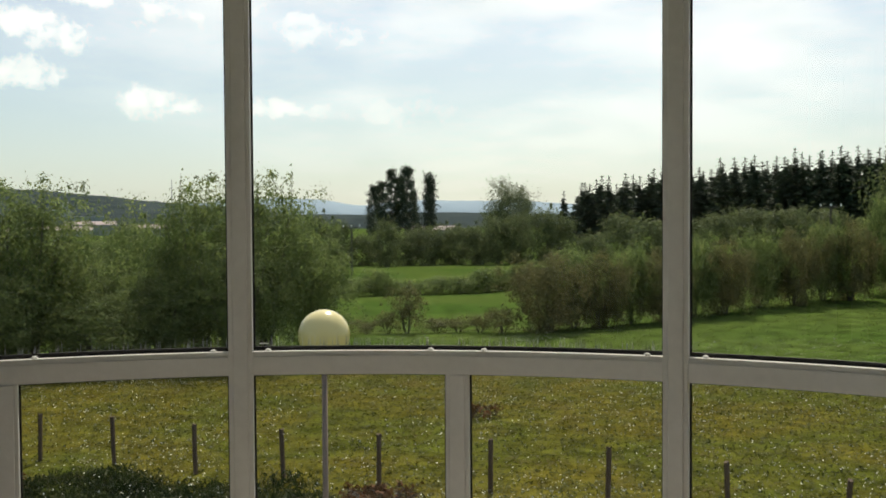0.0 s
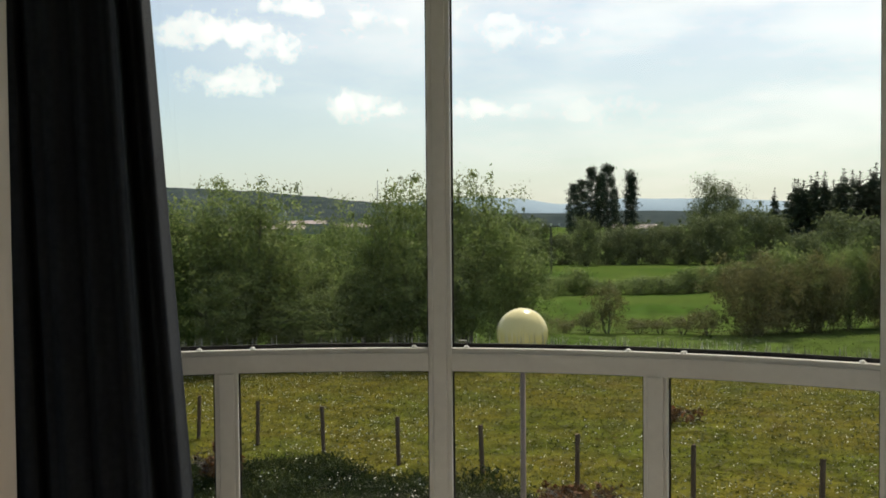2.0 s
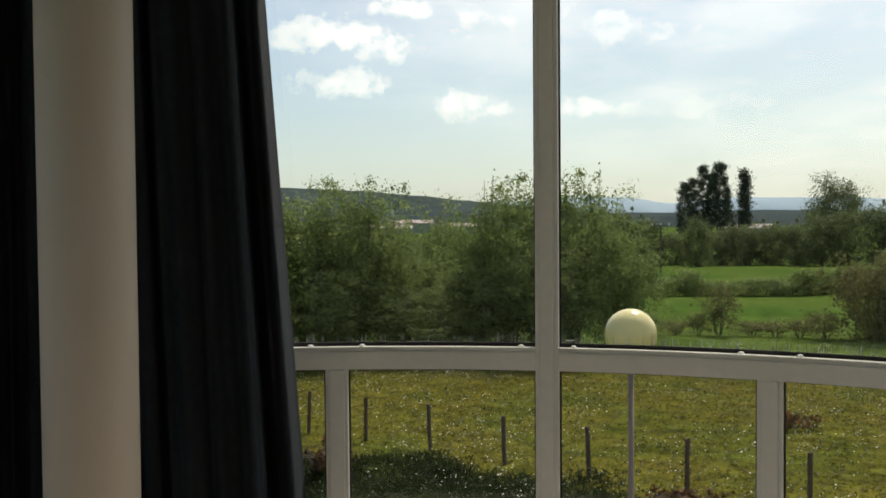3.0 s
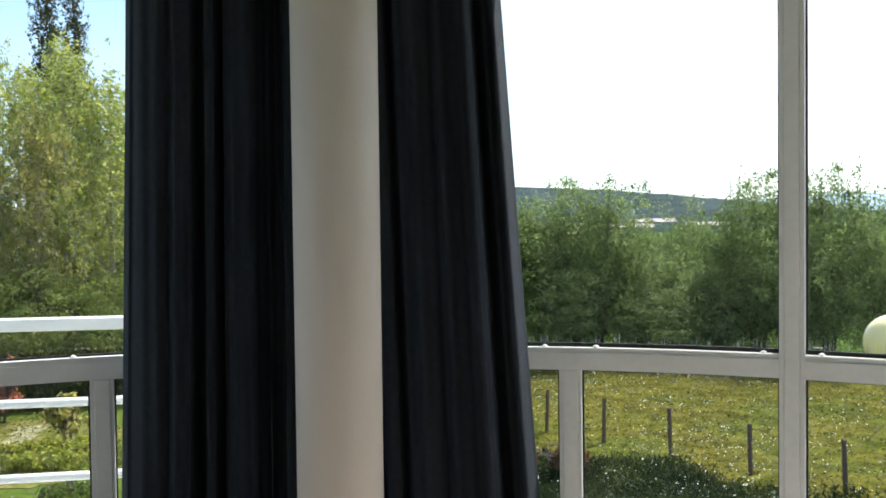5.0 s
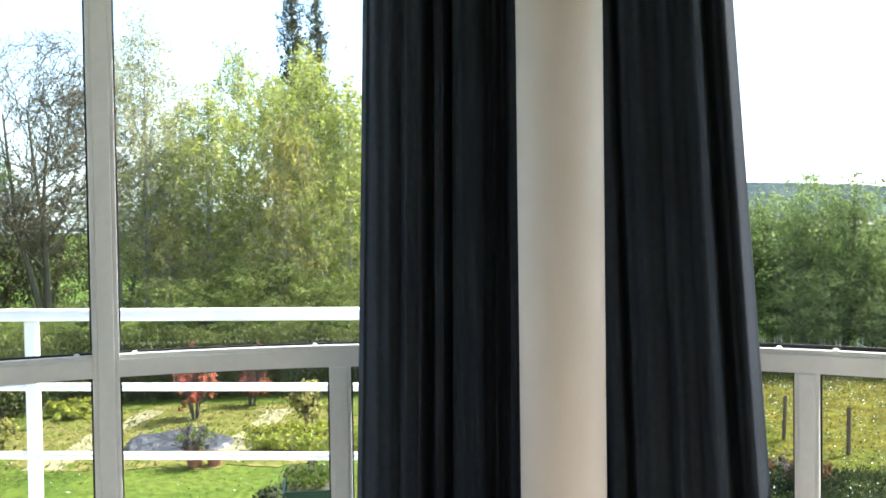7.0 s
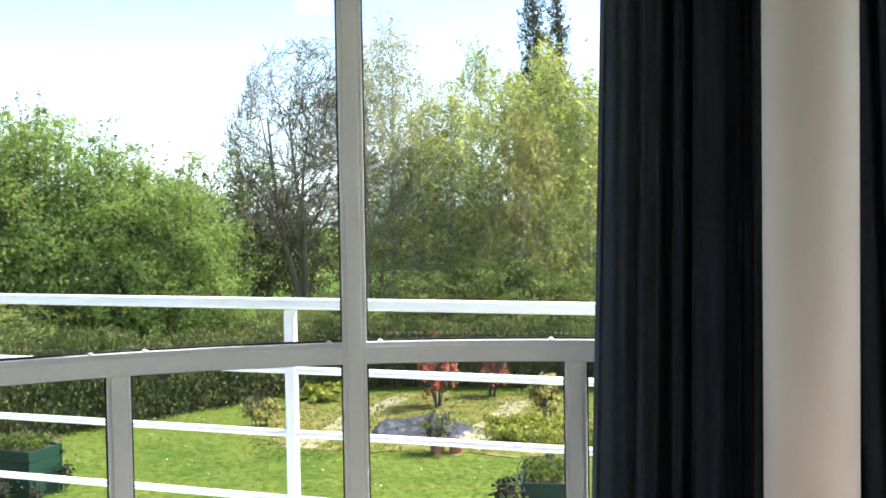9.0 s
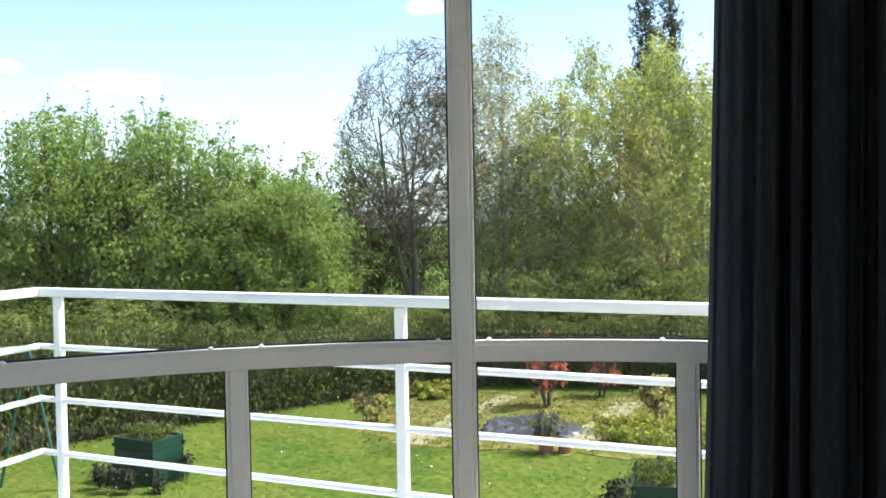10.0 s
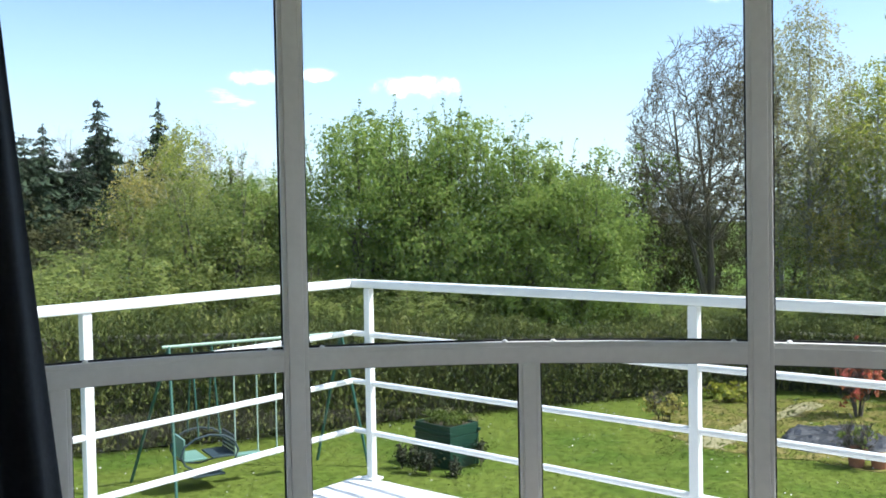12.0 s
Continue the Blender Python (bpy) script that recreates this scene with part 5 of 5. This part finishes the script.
pond_liner()
tufts("bed_grass", "dry straw and green tufts in the planted bed", M_BLADE, 5000, (51.5, 72.5, 16.2, 21.8), 0.06, 106, "grass")
tufts("bed_grass", "green tufts along the garden path", M_LAWNBLADE, 4500, (52, 72.5, 16.0, 21.8), 0.06, 107, "grass")
bush("red_bush", "red-leaved young shrub in the garden bed", 61.2, 20.2, 1.65, 1.1, M_LEAF_RED, 131, 800, 0.07)
bush("red_bush", "small red-leaved shrub in the garden bed", 58.0, 21.4, 1.35, 0.9, M_LEAF_RED, 132, 450, 0.07)
bush("golden_shrub", "low spreading golden evergreen shrub beside the path", 56.4, 17.4, 0.34, 1.5, M_LEAF_GOLD, 133, 2200, 0.05)
bush("golden_shrub", "low spreading golden evergreen shrub beside the path", 54.0, 17.2, 0.38, 1.8, M_LEAF_GOLD, 151, 2200, 0.05)
bush("golden_shrub", "small golden shrub beside the path", 54.6, 18.8, 1.0, 0.8, M_LEAF_OCHRE, 134, 600, 0.08)
bush("low_shrub", "small brown green shrub on the lawn", 71.9, 18.9, 0.75, 0.7, M_LEAF_OCHRE, 135, 300, 0.06)
bush("low_shrub", "bright yellow green low clump in the bed", 68.0, 21.5, 0.35, 1.2, M_LEAF_GOLD, 136, 600, 0.08)
bush("low_shrub", "rust coloured low shrub below the window", 54.6, 12.6, 0.95, 1.1, M_LEAF_RUST, 137, 900, 0.06)
bush("low_shrub", "small dark upright conifer in the garden", 57.2, 11.6, 0.9, 0.3, M_LEAF_SHRUB, 138, 600, 0.06)


def pot(az, r, h, w):
    p = polar(az, r)
    ob = tagged(part("flower_pot", lathe([(w * 0.36, 0), (w * 0.48, h * 0.82), (w * 0.54, h * 0.84), (w * 0.54, h), (w * 0.46, h), (w * 0.44, h * 0.85)], 20), M_TERRA), "terracotta flower pot beside the pond bed", "flower pot", "pots beside the bed")
    ob.matrix_basis = Matrix.Translation((p.x, p.y, ground(p.x, p.y)))


pot(61.35, 16.2, 0.30, 0.30)
pot(60.2, 16.2, 0.22, 0.28)
bush("potted_plant", "thin grey green plant standing in the pot", 61.35, 16.25, 0.9, 0.7, M_LEAF_OLIVE, 139, 160, 0.05)


def planter():
    """A green box of lapped boards with a rim."""
    base = tagged(new("planter_box"), "green painted wooden garden planter box", "planter", "green planters on the lawn")
    l, w, h = 0.85, 0.62, 0.70
    for s in (-1, 1):
        for k in range(4):
            part("side_board", box((l, 0.03, h / 4 - 0.008), (0, s * w / 2, h / 8 + k * h / 4), 0.005), M_PLANTER, base)
            part("end_board", box((0.03, w - 0.034, h / 4 - 0.008), (s * (l / 2 - 0.02), 0, h / 8 + k * h / 4), 0.005), M_PLANTER, base)
        part("rim_board", box((l + 0.06, 0.05, 0.05), (0, s * (w / 2 + 0.012), h - 0.12), 0.006), M_PLANTER, base)
    part("soil", box((l - 0.06, w - 0.06, 0.06), (0, 0, h - 0.06), 0.01), M_SOIL, base)
    rng = np.random.default_rng(152)
    tuft = rng.uniform(-0.5, 0.5, (500, 3)) * np.array((l - 0.1, w - 0.1, 0.16)) + np.array((0, 0, h + 0.06))
    link_mesh("planting", leaf_mesh("planting", tuft, rng.uniform(0.6, 1.2, 500) * 0.05, M_LAWNBLADE, rng), base, "green grassy planting")
    p = polar(85.0, 15.6)
    base.matrix_basis = Matrix.Translation((p.x, p.y, -2.72)) @ pose(0, 0, 0, 0, 0, 38)
    q = polar(54.7, 12.2)
    copy_thing(base, Matrix.Translation((q.x, q.y, -2.72)) @ pose(0, 0, 0, 0, 0, -36))


planter()
for k, (a, r, h) in enumerate([(87.7, 15.3, 0.50), (87.0, 15.0, 0.56), (86.2, 14.8, 0.44), (84.6, 14.7, 0.34), (83.0, 15.3, 0.50)]):
    bush("low_shrub", "small dark upright conifer beside the green planter", a, r, h, 0.17, M_LEAF_SHRUB, 140 + k, 230, 0.04, 3)
bush("low_shrub", "rust coloured plant growing behind the planter", 84.4, 16.9, 0.72, 0.9, M_LEAF_RUST, 150, 350, 0.06, 5)


def swing_set():
    """A green steel frame with splayed legs, two rope swings and a double seat."""
    a, b = polar(101.4, 14.8), polar(91.3, 15.7)
    mid = (a + b) / 2
    length = (b - a).length
    root = tagged(new("swing_set"), "green steel garden swing set on the lawn", "swing")
    place = Matrix.Translation((mid.x, mid.y, -2.72)) @ pose(0, 0, 0, 0, 0, math.degrees(math.atan2(b.y - a.y, b.x - a.x)))
    root.matrix_basis = place
    local = place.inverted()
    H, r = 2.20, 0.024
    # sunlight on the top tube is put into its colour, paler than the legs
    part("crossbar", tube((-length / 2 - 0.1, 0, H), (length / 2 + 0.1, 0, H), r), M_ROPE_LITTUBE, root, "green top tube with sunlight painted in as pale green")
    for x, feet in ((-length / 2, ((101.2, 13.9), (103.7, 15.6))), (length / 2, ((89.8, 15.5), (92.9, 16.1)))):
        for az, d in feet:
            f = local @ polar(az, d, -2.74)
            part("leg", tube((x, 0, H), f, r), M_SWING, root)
    bar = lambda s: -length / 2 + s * length
    for s0, s1, h in ((0.35, 0.48, 0.42), (0.59, 0.72, 0.42)):
        x = (bar(s0) + bar(s1)) / 2
        seat = part("swing_seat", box((bar(s1) - bar(s0) + 0.06, 0.17, 0.03), (x, 0, h), 0.01), M_SEAT, root, "pale plastic swing seat")
        for s in (s0, s1):
            part("rope", tube((bar(s), 0, h), (bar(s), 0, H), 0.012, sides=6), M_ROPE_LITTUBE, seat)
    x0, x1 = bar(0.04), bar(0.31)
    cx = (x0 + x1) / 2
    gondola = part("double_seat", join(box((0.34, 0.62, 0.03), (x0 + 0.17, 0, 0.50), 0.01), box((0.03, 0.62, 0.30), (x0, 0, 0.68), 0.01)), M_SEAT, root, "pale green seat of the double swing")
    part("seat_back", join(*[box((0.02, 0.60, 0.045), (x1, 0, 0.52 + 0.065 * k), 0.006) for k in range(5)], box((0.34, 0.62, 0.03), (x1 - 0.17, 0, 0.50), 0.01)), M_SEATDARK, gondola, "dark slatted seat")
    for q in (-1, 1):
        ring = [Vector((cx + math.cos(t * 0.524) * 0.44, q * 0.32, 0.58 + math.sin(t * 0.524) * 0.28)) for t in range(13)]
        part("side_frame", join(*[tube(u, v, 0.015, sides=6) for u, v in zip(ring, ring[1:])]), M_SEATDARK, gondola)
        for s in (0.12, 0.23):
            part("hanger", tube((cx + (s - 0.175) * 3.0, q * 0.32, 0.8), (bar(s), 0, H), 0.013, sides=6), M_SWING, gondola)
    part("foot_board", box((0.5, 0.5, 0.025), (cx, 0, 0.22), 0.006), M_SEATDARK, gondola)


swing_set()


# ---- far things ----
def utility_pole(az, r, h):
    p = polar(az, r)
    root = tagged(new("utility_pole"), "wooden power pole with a crossarm and insulators", "utility pole", "power poles of the valley")
    root.matrix_basis = Matrix.Translation((p.x, p.y, ground(p.x, p.y))) @ pose(0, 0, 0, 0, 0, az)
    part("pole", tube((0, 0, -0.3), (0, 0, h), 0.15, 0.11, 10), M_BARK, root)
    part("crossarm", box((2.4, 0.12, 0.12), (0, 0, h - 0.1), 0.01), M_BARK, root)
    for x in (-1.1, 0.0, 1.1):
        part("insulator", lathe([(0.06, 0), (0.11, 0.1), (0.07, 0.18), (0.10, 0.26), (0.04, 0.34)], 10), M_CLIP, root).location = (x, 0, h - 0.04)


utility_pole(5.5, 130, 6.6)
utility_pole(-22.2, 120, 4.2)


def shed(az, r, l, w, h, roof, turn, label, z):
    p = polar(az, r)
    root = tagged(new("industrial_shed"), label, "building", "sheds below the hill")
    root.matrix_basis = Matrix.Translation((p.x, p.y, z)) @ pose(0, 0, 0, 0, 0, turn)
    part("wall", box((l, w, h), (0, 0, h / 2)), M_SHED, root)
    bm = bmesh.new()
    vs = [bm.verts.new(v) for v in ((-l / 2 - 1, -w / 2 - 1, h), (l / 2 + 1, -w / 2 - 1, h), (l / 2 + 1, w / 2 + 1, h), (-l / 2 - 1, w / 2 + 1, h), (-l / 2 - 1, 0, h + roof), (l / 2 + 1, 0, h + roof))]
    for f in ((0, 1, 5, 4), (2, 3, 4, 5), (1, 2, 5), (3, 0, 4), (3, 2, 1, 0)):
        bm.faces.new([vs[k] for k in f])
    part("roof", bm, M_ROOFPINK, root, "pale pink shallow roof")


shed(22.5, 800, 62, 30, 5, 3, 20, "long pale industrial shed with a pink roof", -10)
shed(20.4, 860, 40, 26, 9, 3, 24, "pale industrial shed with a pink roof", -10)
shed(17.2, 820, 34, 22, 8, 3, 12, "pale grey shed below the hill", -12)
shed(0.6, 700, 30, 14, 5, 3, 0, "small pale farm building in the valley", -11)


bush("weed_clump", "rust brown dock clump on the meadow bank", 3.7, 16.0, 0.5, 1.5, M_LEAF_DOCK, 153, 700, 0.07)
bush("weed_clump", "rust brown dock clump by the fence", 25.6, 18.6, 0.8, 1.2, M_LEAF_DOCK, 154, 500, 0.07)
bush("weed_clump", "dry brown clump in the meadow", -2.0, 24.0, 0.4, 1.3, M_LEAF_DOCK, 155, 300, 0.07)


def hillside():
    """The mast on the crest and the pale works on the slope."""
    p = polar(15.9, 2150, 40)
    mast = tagged(new("radio_mast"), "thin radio mast on the hill crest", "mast")
    mast.matrix_basis = Matrix.Translation(p)
    part("shaft", tube((0, 0, -12), (0, 0, 52), 1.0, 0.5, 6), M_SHED, mast)
    for z in (18, 34):
        part("collar", tube((0, 0, z), (0, 0, z + 2), 1.4, 1.4, 6), M_SHED, mast)
    works = tagged(new("hill_works"), "pale conveyor and silo on the hillside", "quarry works")
    works.matrix_basis = Matrix.Translation(polar(21.6, 1640, 0)) @ pose(0, 0, 0, 0, 0, 21.6)
    part("conveyor", tube((-45, 0, 4), (-2, 20, 30), 3.0, 3.0, 6), M_PALE, works)
    part("silo", lathe([(7, -6), (7, 26), (3, 33)], 12), M_PALE, works)
    part("hall", box((60, 16, 9), (26, 0, 6), 0.5), M_PALE, works)


hillside()


def glass_label():
    """A small white maker's bar at the foot of a pane."""
    a = ring_angle(10.75, R_IN + 0.03)
    tagged(part("glass_label", box((0.024, 0.001, 0.0035), on_ring(a, R_IN + 0.0325, TRANSOM_HI + 0.0185), 0.0, pose(0, 0, 0, 0, 0, a)), M_CLIP), "tiny white marking bar on the window glass", "label")


glass_label()


def drips():
    """Upright limescale marks along the foot of the upper panes."""
    rng = np.random.default_rng(160)
    n = 330
    a = rng.uniform(-21, 34, n)
    pts = np.array([on_ring(k, R_IN + 0.0335, 0) for k in a])
    s = rng.uniform(0.3, 1.3, n) * 0.0125
    pts[:, 2] = TRANSOM_HI + 0.010 + s * 0.9
    verts, faces = [], []
    for p, k, ang in zip(pts, s, a):
        t = Vector((math.cos(radians(ang)), math.sin(radians(ang)), 0)) * 0.0009
        q = Vector(p)
        base = len(verts)
        verts += [q - t - Vector((0, 0, k)), q + t - Vector((0, 0, k)), q + t * 0.3 + Vector((0, 0, k)), q - t * 0.3 + Vector((0, 0, k))]
        faces.append((base, base + 1, base + 2, base + 3))
    tagged(new("drip_marks", mesh_of("drip_marks", verts, faces, M_STREAK)), "pale limescale drip marks on the glass foot", "stains", kind="stuff")


drips()
